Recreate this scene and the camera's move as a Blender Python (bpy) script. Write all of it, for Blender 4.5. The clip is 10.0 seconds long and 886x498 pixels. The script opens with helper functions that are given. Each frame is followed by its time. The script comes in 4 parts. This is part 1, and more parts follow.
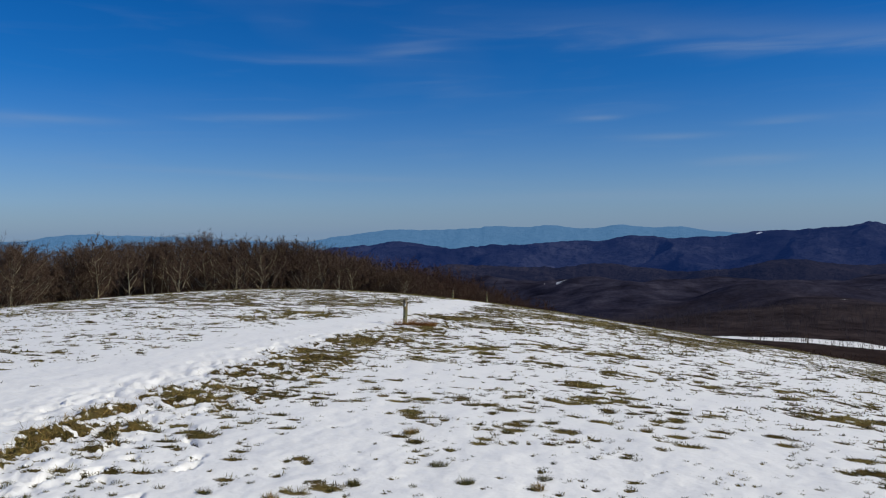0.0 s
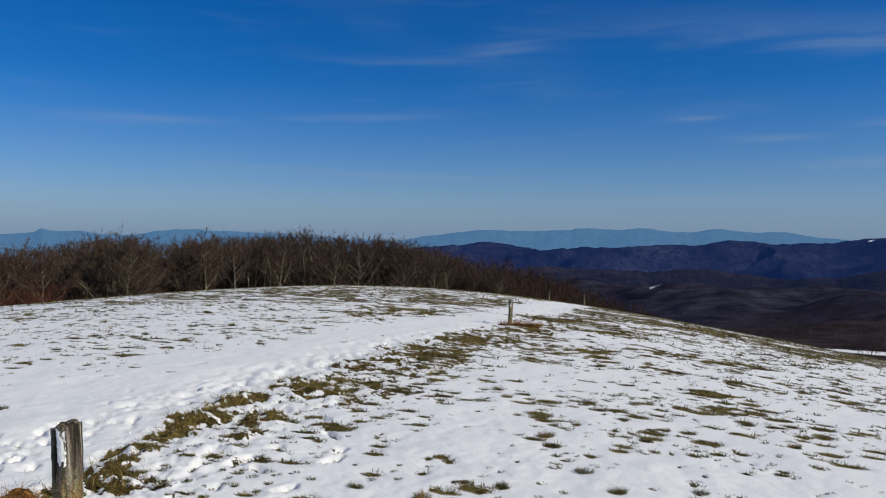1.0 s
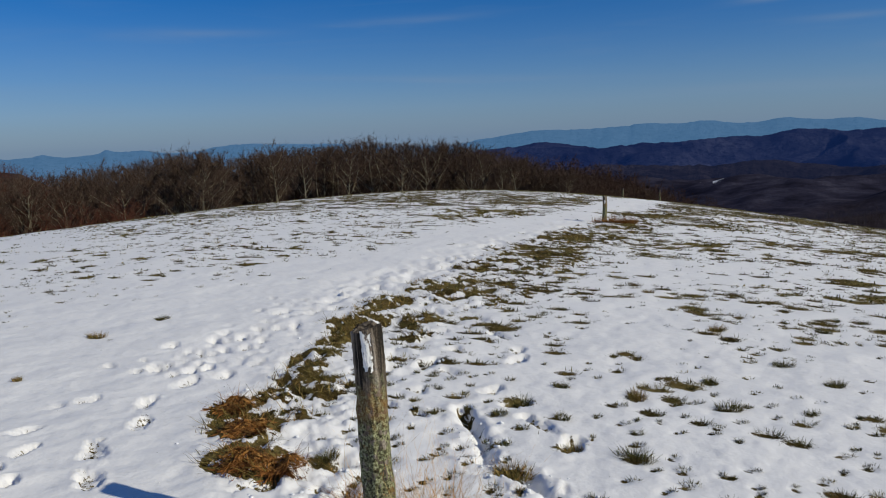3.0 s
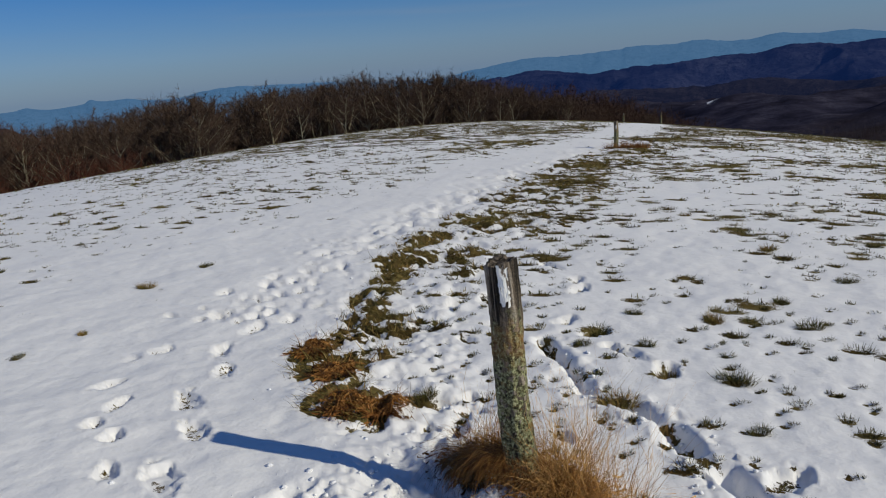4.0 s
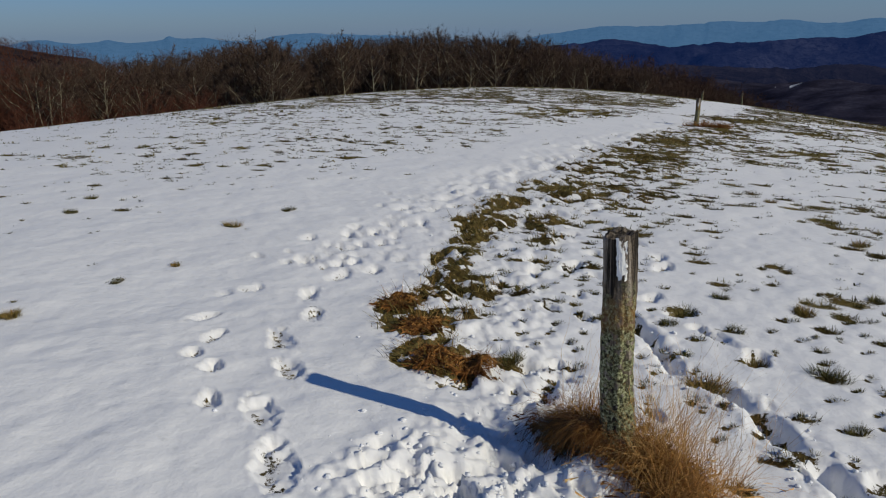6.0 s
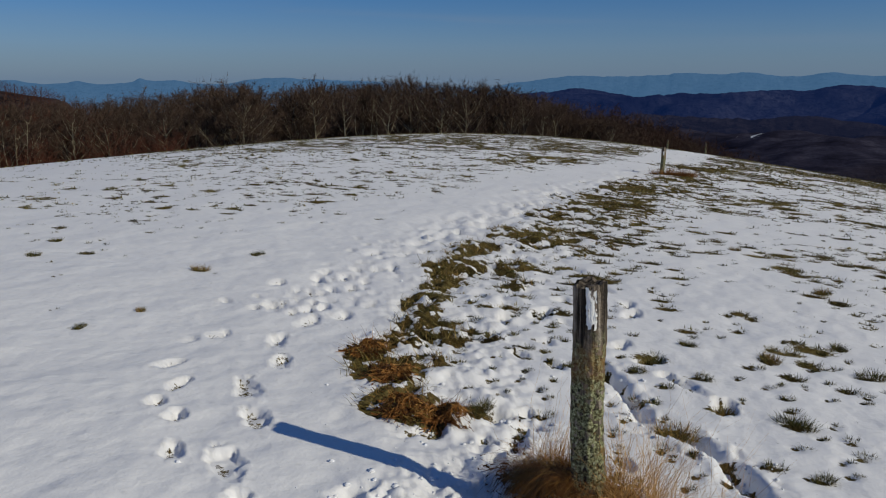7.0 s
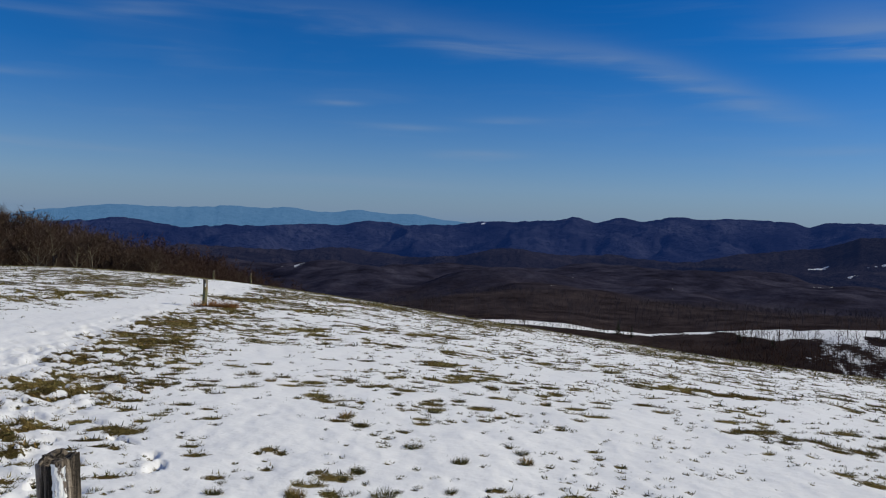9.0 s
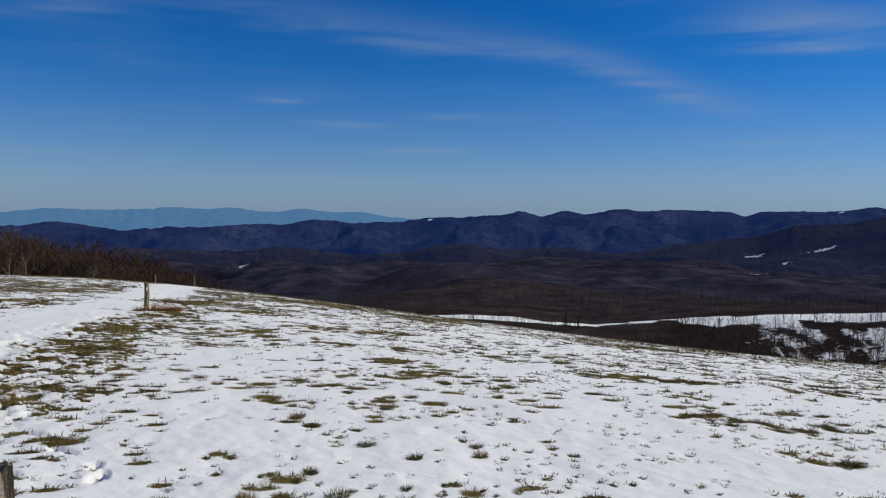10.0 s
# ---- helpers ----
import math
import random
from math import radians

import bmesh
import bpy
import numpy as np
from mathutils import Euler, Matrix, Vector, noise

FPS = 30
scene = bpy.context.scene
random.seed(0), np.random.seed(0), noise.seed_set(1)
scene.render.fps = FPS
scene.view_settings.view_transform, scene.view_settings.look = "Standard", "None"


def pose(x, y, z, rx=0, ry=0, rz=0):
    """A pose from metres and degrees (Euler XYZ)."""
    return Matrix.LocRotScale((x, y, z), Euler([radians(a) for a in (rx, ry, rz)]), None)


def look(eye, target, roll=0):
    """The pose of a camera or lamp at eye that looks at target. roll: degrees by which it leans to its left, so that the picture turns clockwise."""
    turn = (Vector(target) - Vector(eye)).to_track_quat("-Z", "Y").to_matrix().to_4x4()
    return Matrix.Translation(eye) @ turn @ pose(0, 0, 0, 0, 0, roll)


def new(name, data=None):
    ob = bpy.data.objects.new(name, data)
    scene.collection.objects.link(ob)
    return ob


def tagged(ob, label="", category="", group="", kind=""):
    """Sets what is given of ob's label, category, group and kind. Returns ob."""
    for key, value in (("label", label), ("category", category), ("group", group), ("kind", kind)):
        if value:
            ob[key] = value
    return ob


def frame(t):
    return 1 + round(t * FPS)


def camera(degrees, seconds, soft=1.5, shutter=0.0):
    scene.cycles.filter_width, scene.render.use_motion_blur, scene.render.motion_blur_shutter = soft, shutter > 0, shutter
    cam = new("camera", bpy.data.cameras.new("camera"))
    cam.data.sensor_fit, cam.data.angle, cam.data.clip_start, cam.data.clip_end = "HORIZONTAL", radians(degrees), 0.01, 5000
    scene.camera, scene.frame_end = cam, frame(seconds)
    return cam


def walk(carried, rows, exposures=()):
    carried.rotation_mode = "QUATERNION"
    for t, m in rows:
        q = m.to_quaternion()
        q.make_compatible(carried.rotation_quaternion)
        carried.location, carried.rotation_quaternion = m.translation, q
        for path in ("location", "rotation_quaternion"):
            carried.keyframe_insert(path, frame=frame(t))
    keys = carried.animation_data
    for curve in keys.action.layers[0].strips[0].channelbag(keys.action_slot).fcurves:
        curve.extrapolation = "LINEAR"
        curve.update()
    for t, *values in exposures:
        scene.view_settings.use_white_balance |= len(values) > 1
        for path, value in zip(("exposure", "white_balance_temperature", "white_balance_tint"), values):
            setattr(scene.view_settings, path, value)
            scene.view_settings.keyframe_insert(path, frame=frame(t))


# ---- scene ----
cam = camera(61.4, 10.0, soft=1.1)
PATH = [
    (0, (3.273, -3.591, 2.175), (3.149, -1.596, 2.132), -0.5),
    (0.5, (2.943, -3.543, 2.156), (2.704, -1.562, 2.016), -2.7),
    (1, (2.6, -3.427, 2.123), (2.238, -1.461, 2.081), 0.6),
    (1.5, (2.277, -3.369, 2.077), (1.882, -1.416, 1.9), -1.3),
    (2, (1.849, -3.372, 2.062), (1.471, -1.417, 1.872), -1.3),
    (2.5, (1.54, -3.359, 2.056), (1.038, -1.45, 1.737), -1.8),
    (2.7, (1.404, -3.29, 2.02), (0.888, -1.38, 1.727), -2.0),
    (3.8, (0.745, -3.13, 1.944), (0.279, -1.226, 1.551), -3.6),
    (4, (0.583, -3.19, 1.963), (0.083, -1.311, 1.498), -5.0),
    (4.5, (0.43, -3.179, 1.96), (-0.117, -1.349, 1.366), -4.0),
    (5, (0.373, -3.207, 1.965), (-0.233, -1.407, 1.336), -2.2),
    (5.2, (0.328, -3.216, 1.965), (-0.300, -1.428, 1.327), -2.0),
    (6.3, (0.314, -3.284, 1.986), (-0.326, -1.466, 1.453), -0.7),
    (6.5, (0.313, -3.285, 1.991), (-0.321, -1.463, 1.464), -0.9),
    (7, (0.31, -3.275, 1.999), (-0.262, -1.41, 1.556), 0.1),
    (7.5, (0.381, -3.248, 2.001), (-0.084, -1.349, 1.578), 0.4),
    (8, (0.466, -3.218, 2.056), (0.427, -1.235, 1.797), 1.0),
    (8.5, (0.544, -3.15, 2.064), (0.905, -1.186, 1.953), 2.3),
    (9, (0.581, -3.1, 2.069), (1.146, -1.183, 1.99), 2.0),
    (9.5, (0.626, -3.074, 2.06), (1.38, -1.223, 1.985), 1.1),
    (10, (0.587, -3.028, 2.038), (1.286, -1.156, 1.953), 0.7),
]
walk(cam, [(t, look(eye, aim, roll)) for t, eye, aim, roll in PATH],
     [(0, .16), (1, .12), (2.5, -.04), (3.8, -.21), (4.5, -.25), (6.5, -.37), (8, -.45), (8.7, -.05), (9.2, .08), (10, .14)])

# ---- sky and sun ----
SUN_EL, SUN_AZ = 31.5, 99.0  # degrees; azimuth clockwise from +y
world = bpy.data.worlds.new("world")
scene.world = world
world.use_nodes = True
wt = world.node_tree
wt.nodes.clear()


def wnode(kind, **props):
    n = wt.nodes.new(kind)
    for k, v in props.items():
        if k == "operation":
            n.operation = v
        elif k == "blend_type":
            n.blend_type = v
        elif k == "data_type":
            n.data_type = v
    return n


def wmath(op, a, b=None, c=None):
    n = wnode("ShaderNodeMath", operation=op)
    for k, v in enumerate((a, b, c)):
        if v is None:
            continue
        if isinstance(v, (int, float)):
            n.inputs[k].default_value = v
        else:
            wt.links.new(v, n.inputs[k])
    return n.outputs[0]


sky = wt.nodes.new("ShaderNodeTexSky")
sky.sky_type = 'NISHITA'
sky.sun_disc = False
sky.sun_elevation = radians(SUN_EL)
sky.sun_rotation = radians(SUN_AZ)
sky.altitude = 1400
sky.air_density = 1.0
sky.dust_density = 0.1
sky.ozone_density = 3.0
deep = wt.nodes.new("ShaderNodeHueSaturation")
deep.inputs["Saturation"].default_value = 1.55
deep.inputs["Value"].default_value = .80
wt.links.new(sky.outputs[0], deep.inputs["Color"])

coord = wt.nodes.new("ShaderNodeTexCoord")
split = wt.nodes.new("ShaderNodeSeparateXYZ")
wt.links.new(coord.outputs["Generated"], split.inputs[0])
dx, dy, dz = split.outputs
azim = wmath("MULTIPLY", wmath("ARCTAN2", dx, dy), 180 / math.pi)
elev = wmath("MULTIPLY", wmath("ARCSINE", dz), 180 / math.pi)
flat = wt.nodes.new("ShaderNodeCombineXYZ")
wt.links.new(azim, flat.inputs[0])
wt.links.new(elev, flat.inputs[1])


def wnoise(sx, sy, turn, detail, distort):
    mp = wt.nodes.new("ShaderNodeMapping")
    mp.inputs["Scale"].default_value = (sx, sy, 1)
    mp.inputs["Rotation"].default_value = (0, 0, radians(turn))
    wt.links.new(flat.outputs[0], mp.inputs[0])
    n = wt.nodes.new("ShaderNodeTexNoise")
    n.inputs["Scale"].default_value = 1.0
    n.inputs["Detail"].default_value = detail
    n.inputs["Distortion"].default_value = distort
    wt.links.new(mp.outputs[0], n.inputs["Vector"])
    return n.outputs["Fac"]


fine = wnoise(0.10, 0.9, 4, 6, 0.6)
broad = wnoise(0.035, 0.11, -8, 4, 0.4)
veil = wmath("MULTIPLY", wmath("MAXIMUM", wmath("SUBTRACT", broad, 0.5), 0.0), .8)
thread = wmath("MULTIPLY", wmath("MAXIMUM", wmath("SUBTRACT", fine, 0.52), 0.0), 0.35)
cloud = wmath("ADD", wmath("MULTIPLY", veil, fine), wmath("MULTIPLY", thread, wmath("ADD", broad, 0.1)))
# drawn-out wisps of cirrus: azimuth, elevation, half length, half height, slope, strength
WISPS = [(-12.6, 12.9, 5.5, .35, .0, .2), (-5.4, 14.2, 2.6, .2, .08, .25), (-31.5, 7.9, 5, .32, -.01, .5), (-17, 8.65, 5.5, .3, .04, .34),
         (8.3, 8.5, 1.6, .2, 0, .42), (13.5, 6.9, 3.4, .22, -.02, .42), (18.5, 5.0, 3, .3, .03, .55), (21.3, 7.6, 2.4, .24, .02, .42),
         (-15, 4.4, 13, .25, -.035, .28), (35.5, 10.2, 7, .9, -.32, .5), (24, 12.7, 9, .9, -.11, .36), (47, 13.3, 6, 1.3, -.14, .75),
         (45, 11.7, 4, .3, -.05, .35), (12, 14.6, 12, 1.2, -.1, .22), (9, 2.7, 8, .35, .0, .3), (45, 5.5, 5, .3, 0, .25), (-6, 13.7, 3, .3, .1, .25), (62, 12, 6, 1.0, -.1, .5), (-60, 11, 9, .6, .05, .4)]
for a0, e0, ln, th, sl, st in WISPS:
    da = wmath("SUBTRACT", azim, a0)
    de = wmath("SUBTRACT", wmath("SUBTRACT", elev, e0), wmath("MULTIPLY", da, sl))
    de = wmath("ADD", de, wmath("MULTIPLY", wmath("SUBTRACT", fine, 0.5), th * 2.4))
    q = wmath("ADD", wmath("POWER", wmath("DIVIDE", da, ln), 2.0), wmath("POWER", wmath("DIVIDE", de, th), 2.0))
    g = wmath("MULTIPLY", wmath("EXPONENT", wmath("MULTIPLY", q, -1.0)), wmath("MULTIPLY", fine, st))
    cloud = wmath("ADD", cloud, g)
# pale haze that thickens towards the horizon
haze = wmath("MULTIPLY", wmath("EXPONENT", wmath("MULTIPLY", wmath("MAXIMUM", elev, 0.0), -0.20)), 0.86)
cirrus = wt.nodes.new("ShaderNodeMix")
cirrus.data_type = 'RGBA'
cirrus.inputs["B"].default_value = (2.7, 3.55, 4.85, 1)
hz = wt.nodes.new("ShaderNodeMix")
hz.data_type = 'RGBA'
hz.inputs["B"].default_value = (1.62, 2.68, 4.3, 1)
wt.links.new(haze, hz.inputs["Factor"])
tint = wt.nodes.new("ShaderNodeMix")
tint.data_type, tint.blend_type = 'RGBA', 'MULTIPLY'
tint.inputs["Factor"].default_value = 1.0
tint.inputs["B"].default_value = (.745, .835, 1.145, 1)
wt.links.new(deep.outputs[0], tint.inputs["A"])
wt.links.new(tint.outputs["Result"], hz.inputs["A"])
# thin high cloud added out of view above 19 degrees: pale fill for shadows
overhead_fill = wmath("MULTIPLY", wmath("MINIMUM", wmath("MAXIMUM", wmath("DIVIDE", wmath("SUBTRACT", elev, 19.0), 26.0), 0.0), 1.0), wmath("ADD", broad, .05))
cloud = wmath("ADD", cloud, wmath("MULTIPLY", overhead_fill, .38))
wt.links.new(wmath("MINIMUM", cloud, 0.9), cirrus.inputs["Factor"])
wt.links.new(hz.outputs["Result"], cirrus.inputs["A"])
back = wt.nodes.new("ShaderNodeBackground")
back.inputs[1].default_value = 0.085
wt.links.new(cirrus.outputs["Result"], back.inputs[0])
wout = wt.nodes.new("ShaderNodeOutputWorld")
wt.links.new(back.outputs[0], wout.inputs[0])

sun = new("sun", bpy.data.lights.new("sun", 'SUN'))
sun.data.energy = 3.75
sun.data.angle = radians(0.53)
sun.data.color = (1.0, 0.94, 0.755)
sa, se = radians(SUN_AZ), radians(SUN_EL)
sun.matrix_world = look((60 * math.sin(sa) * math.cos(se), 60 * math.cos(sa) * math.cos(se), 60 * math.sin(se)), (0, 0, 0))


# ---- materials ----
class Mat:
    """A small builder for node materials."""

    def __init__(self, name, rough=0.8, spec=0.3):
        self.m = bpy.data.materials.new(name)
        self.m.use_nodes = True
        self.t = self.m.node_tree
        self.b = self.t.nodes["Principled BSDF"]
        self.b.inputs["Roughness"].default_value = rough
        self.b.inputs["Specular IOR Level"].default_value = spec
        self.pos = self.t.nodes.new("ShaderNodeTexCoord").outputs["Object"]

    def link(self, a, b):
        self.t.links.new(a, b)

    def noise(self, scale, detail=4, stretch=(1, 1, 1), distort=0.0, rough=0.5):
        mp = self.t.nodes.new("ShaderNodeMapping")
        mp.inputs["Scale"].default_value = stretch
        self.link(self.pos, mp.inputs[0])
        n = self.t.nodes.new("ShaderNodeTexNoise")
        n.inputs["Scale"].default_value = scale
        n.inputs["Detail"].default_value = detail
        n.inputs["Roughness"].default_value = rough
        n.inputs["Distortion"].default_value = distort
        self.link(mp.outputs[0], n.inputs["Vector"])
        return n.outputs["Fac"]

    def ramp(self, fac, stops):
        r = self.t.nodes.new("ShaderNodeValToRGB")
        e = r.color_ramp.elements
        while len(e) < len(stops):
            e.new(0.5)
        for k, (p, c) in enumerate(stops):
            e[k].position = p
            e[k].color = (*c, 1) if len(c) == 3 else c
        self.link(fac, r.inputs[0])
        return r.outputs["Color"]

    def grey(self, fac, lo, hi):
        n = self.t.nodes.new("ShaderNodeMapRange")
        n.interpolation_type = 'SMOOTHSTEP'
        n.inputs["From Min"].default_value = lo
        n.inputs["From Max"].default_value = hi
        self.link(fac, n.inputs["Value"])
        return n.outputs["Result"]

    def math(self, op, a, b=0.0):
        n = self.t.nodes.new("ShaderNodeMath")
        n.operation = op
        for k, v in enumerate((a, b)):
            if isinstance(v, (int, float)):
                n.inputs[k].default_value = v
            else:
                self.link(v, n.inputs[k])
        return n.outputs[0]

    def mix(self, fac, a, b):
        n = self.t.nodes.new("ShaderNodeMix")
        n.data_type = 'RGBA'
        if isinstance(fac, (int, float)):
            n.inputs["Factor"].default_value = fac
        else:
            self.link(fac, n.inputs["Factor"])
        for key, v in (("A", a), ("B", b)):
            if isinstance(v, tuple):
                n.inputs[key].default_value = (*v, 1)
            else:
                self.link(v, n.inputs[key])
        return n.outputs["Result"]

    def attr(self, name):
        n = self.t.nodes.new("ShaderNodeAttribute")
        n.attribute_name = name
        return n.outputs["Fac"]

    def island(self):
        return self.t.nodes.new("ShaderNodeNewGeometry").outputs["Random Per Island"]

    def each(self):
        return self.t.nodes.new("ShaderNodeObjectInfo").outputs["Random"]

    def color(self, c):
        if isinstance(c, tuple):
            self.b.inputs["Base Color"].default_value = (*c, 1)
        else:
            self.link(c, self.b.inputs["Base Color"])
        return self

    def bump(self, h, strength, dist):
        n = self.t.nodes.new("ShaderNodeBump")
        n.inputs["Strength"].default_value = strength
        n.inputs["Distance"].default_value = dist
        self.link(h, n.inputs["Height"])
        self.link(n.outputs[0], self.b.inputs["Normal"])
        return self

    def glow(self, c, strength):
        if isinstance(c, tuple):
            self.b.inputs["Emission Color"].default_value = (*c, 1)
        else:
            self.link(c, self.b.inputs["Emission Color"])
        self.b.inputs["Emission Strength"].default_value = strength
        return self


def ground_material():
    k = Mat("snow_and_turf", 0.75, 0.25)
    snow = k.mix(k.noise(0.6, 5), (.84, .835, .835), (.77, .765, .77))
    snow = k.mix(k.grey(k.noise(14, 4), .55, .8), snow, (.70, .70, .705))
    turf = k.ramp(k.noise(5, 6, rough=.7), [(.25, (.016, .013, .007)), (.45, (.040, .031, .012)), (.6, (.085, .055, .020)), (.78, (.036, .037, .012))])
    turf = k.mix(k.math("MULTIPLY", k.grey(k.noise(.6, 4), .4, .62), k.grey(k.noise(22, 4, rough=.7), .36, .6)), turf, (.17, .135, .05))
    litter = k.ramp(k.noise(2.5, 6, rough=.7), [(.3, (.012, .008, .006)), (.55, (.028, .018, .013)), (.8, (.05, .034, .024))])
    bare = k.attr("bare")
    speck = k.noise(34, 6, rough=.75)
    edge = k.grey(k.math("ADD", bare, k.math("MULTIPLY", k.math("SUBTRACT", speck, .5), 1.7)), .44, .56)
    wood = k.attr("litter")
    wedge = k.grey(k.math("ADD", wood, k.math("MULTIPLY", k.math("SUBTRACT", k.noise(.35, 6, rough=.65), .5), .7)), .44, .56)
    # far litter turns purplish, then bluish: distance haze put into the base colour
    litter = k.mix(k.attr("canopy_haze"), litter, k.ramp(k.noise(.035, 8, rough=.72), [(.34, (.012, .009, .010)), (.5, (.034, .026, .028)), (.66, (.062, .048, .048))]))
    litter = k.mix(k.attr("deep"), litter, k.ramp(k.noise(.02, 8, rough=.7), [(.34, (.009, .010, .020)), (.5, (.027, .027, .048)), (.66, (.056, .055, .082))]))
    litter = k.mix(k.math("MULTIPLY", k.grey(k.noise(.22, 6, rough=.7), .46, .62), .4), litter, (.012, .010, .014))
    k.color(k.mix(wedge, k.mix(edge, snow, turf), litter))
    cover = k.math("MAXIMUM", wedge, edge)
    k.link(k.math("MULTIPLY", k.math("SUBTRACT", 1.0, cover), .2), k.b.inputs["Specular IOR Level"])
    k.link(k.math("ADD", k.math("MULTIPLY", cover, .3), .7), k.b.inputs["Roughness"])
    k.bump(k.math("ADD", k.math("MULTIPLY", k.noise(6, 6), .8), k.math("MULTIPLY", k.noise(45, 3), .10)), .5, .04)
    return k.m


def blade_material(name, stops, other, dark=.25):
    k = Mat(name, 0.65, 0.2)
    c = k.ramp(k.island(), stops)
    c = k.mix(k.math("MULTIPLY", k.grey(k.noise(2.2, 3), .42, .62), .75), c, k.ramp(k.island(), [(0, tuple(v * .6 for v in other)), (.6, other), (1, tuple(v * 1.5 for v in other))]))
    k.color(k.mix(k.math("MULTIPLY", k.grey(k.noise(9, 3), .5, .7), dark), c, (.03, .022, .010)))
    return k.m


M_GROUND = ground_material()
M_TURF = blade_material("turf_blades", [(0, (.022, .028, .006)), (.35, (.056, .066, .013)), (.6, (.105, .100, .023)), (.85, (.20, .150, .046)), (1, (.065, .044, .013))], (.095, .074, .020))
M_GOLD = blade_material("golden_turf", [(0, (.05, .045, .012)), (.35, (.15, .125, .034)), (.65, (.27, .205, .062)), (1, (.40, .29, .10))], (.13, .12, .03), .2)
M_MAT = blade_material("matted_blades", [(0, (.03, .017, .006)), (.3, (.19, .105, .026)), (.55, (.36, .22, .06)), (.8, (.12, .11, .026)), (1, (.55, .39, .14))], (.16, .13, .032), .3)
M_RUST = blade_material("rusty_blades", [(0, (.04, .016, .005)), (.3, (.19, .074, .016)), (.65, (.37, .16, .038)), (1, (.52, .29, .09))], (.17, .062, .014), .4)
M_STRAW = blade_material("straw_blades", [(0, (.34, .155, .04)), (.35, (.60, .34, .11)), (.7, (.76, .53, .22)), (1, (.42, .18, .045))], (.54, .28, .08), .15)


def post_material():
    k = Mat("weathered_lichen_wood", 0.9, 0.15)
    grain = k.noise(30, 6, (1, 1, .07), .4, .65)
    wood = k.ramp(grain, [(.41, (.022, .018, .014)), (.52, (.15, .12, .09)), (.68, (.38, .33, .27))])
    lich = k.ramp(k.noise(62, 6, rough=.75), [(.41, (.028, .025, .015)), (.48, (.13, .125, .060)), (.56, (.31, .32, .17)), (.68, (.54, .56, .40))])
    orange = k.grey(k.noise(16, 4), .56, .66)
    lich = k.mix(k.math("MULTIPLY", orange, .6), lich, (.21, .115, .035))
    up = k.attr("height")
    f = k.grey(k.math("ADD", up, k.math("MULTIPLY", k.math("SUBTRACT", k.noise(12, 5), .5), .45)), .66, .80)
    g = k.grey(k.noise(30, 5), .38, .46)
    lower = k.mix(g, wood, lich)
    rust = k.grey(k.math("ADD", k.math("ABSOLUTE", k.math("SUBTRACT", up, .68)), k.math("MULTIPLY", k.noise(20, 4), .25)), .24, .13)
    base = k.mix(f, lower, wood)
    k.color(k.mix(k.math("MULTIPLY", rust, .5), base, (.20, .095, .03)))
    k.bump(k.math("ADD", grain, k.math("MULTIPLY", k.noise(55, 5), 1.2)), 1.0, .012)
    return k.m


def paint_material():
    k = Mat("worn_white_paint", 0.7, 0.3)
    k.color(k.mix(k.grey(k.noise(45, 6, (1, 1, .3), rough=.75), .53, .60), (.82, .81, .77), (.16, .125, .095)))
    k.bump(k.noise(60, 4, (1, 1, .2)), .6, .004)
    return k.m


def bark_material(name, a, b, c):
    k = Mat(name, 1.0, 0.0)
    col = k.ramp(k.noise(3.5, 5, (1, 1, .4), rough=.65), [(.32, a), (.5, b), (.68, c)])
    k.color(k.mix(k.math("MULTIPLY", k.each(), .6), col, b))
    return k.m


def snow_material():
    k = Mat("clod_snow", 0.75, 0.25)
    k.color(k.mix(k.noise(20, 4), (.83, .84, .87), (.74, .75, .78)))
    k.bump(k.noise(90, 4), .5, .01)
    return k.m


M_SNOW = snow_material()
M_POST = post_material()
M_PAINT = paint_material()
M_TRUNK = bark_material("grey_bark", (.09, .076, .050), (.22, .19, .13), (.44, .40, .30))
M_TWIG = bark_material("brown_twigs", (.046, .030, .022), (.082, .056, .042), (.122, .088, .068))
M_FARTWIG = bark_material("dark_far_twigs", (.040, .023, .018), (.070, .042, .032), (.10, .066, .052))
M_BROWTWIG = bark_material("russet_brown_twigs", (.036, .021, .016), (.062, .037, .028), (.09, .058, .044))
# twig brown shifted to purple: haze over the far woods, put into base colour
M_VALLEY = bark_material("far_woods_haze_tint", (.036, .031, .037), (.064, .055, .063), (.095, .080, .090))
M_REDTWIG = bark_material("russet_twigs", (.050, .021, .014), (.085, .035, .023), (.12, .054, .035))
M_NEEDLE = bark_material("dark_needles", (.012, .02, .011), (.022, .035, .018), (.035, .05, .028))


def hill_material(name, a, b, c, scale, veil, haze_glow, snow=0.0):
    """Bare winter forest seen from afar; air haze is painted as blue emission."""
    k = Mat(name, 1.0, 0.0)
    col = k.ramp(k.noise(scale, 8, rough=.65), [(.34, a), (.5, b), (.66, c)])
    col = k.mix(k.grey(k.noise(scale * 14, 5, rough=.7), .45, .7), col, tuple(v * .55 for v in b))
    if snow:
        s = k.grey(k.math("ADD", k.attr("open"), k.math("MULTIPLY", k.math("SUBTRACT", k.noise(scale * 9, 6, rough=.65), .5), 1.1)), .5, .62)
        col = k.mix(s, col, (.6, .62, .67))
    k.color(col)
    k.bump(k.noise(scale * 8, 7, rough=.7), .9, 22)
    k.glow(veil, haze_glow)
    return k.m


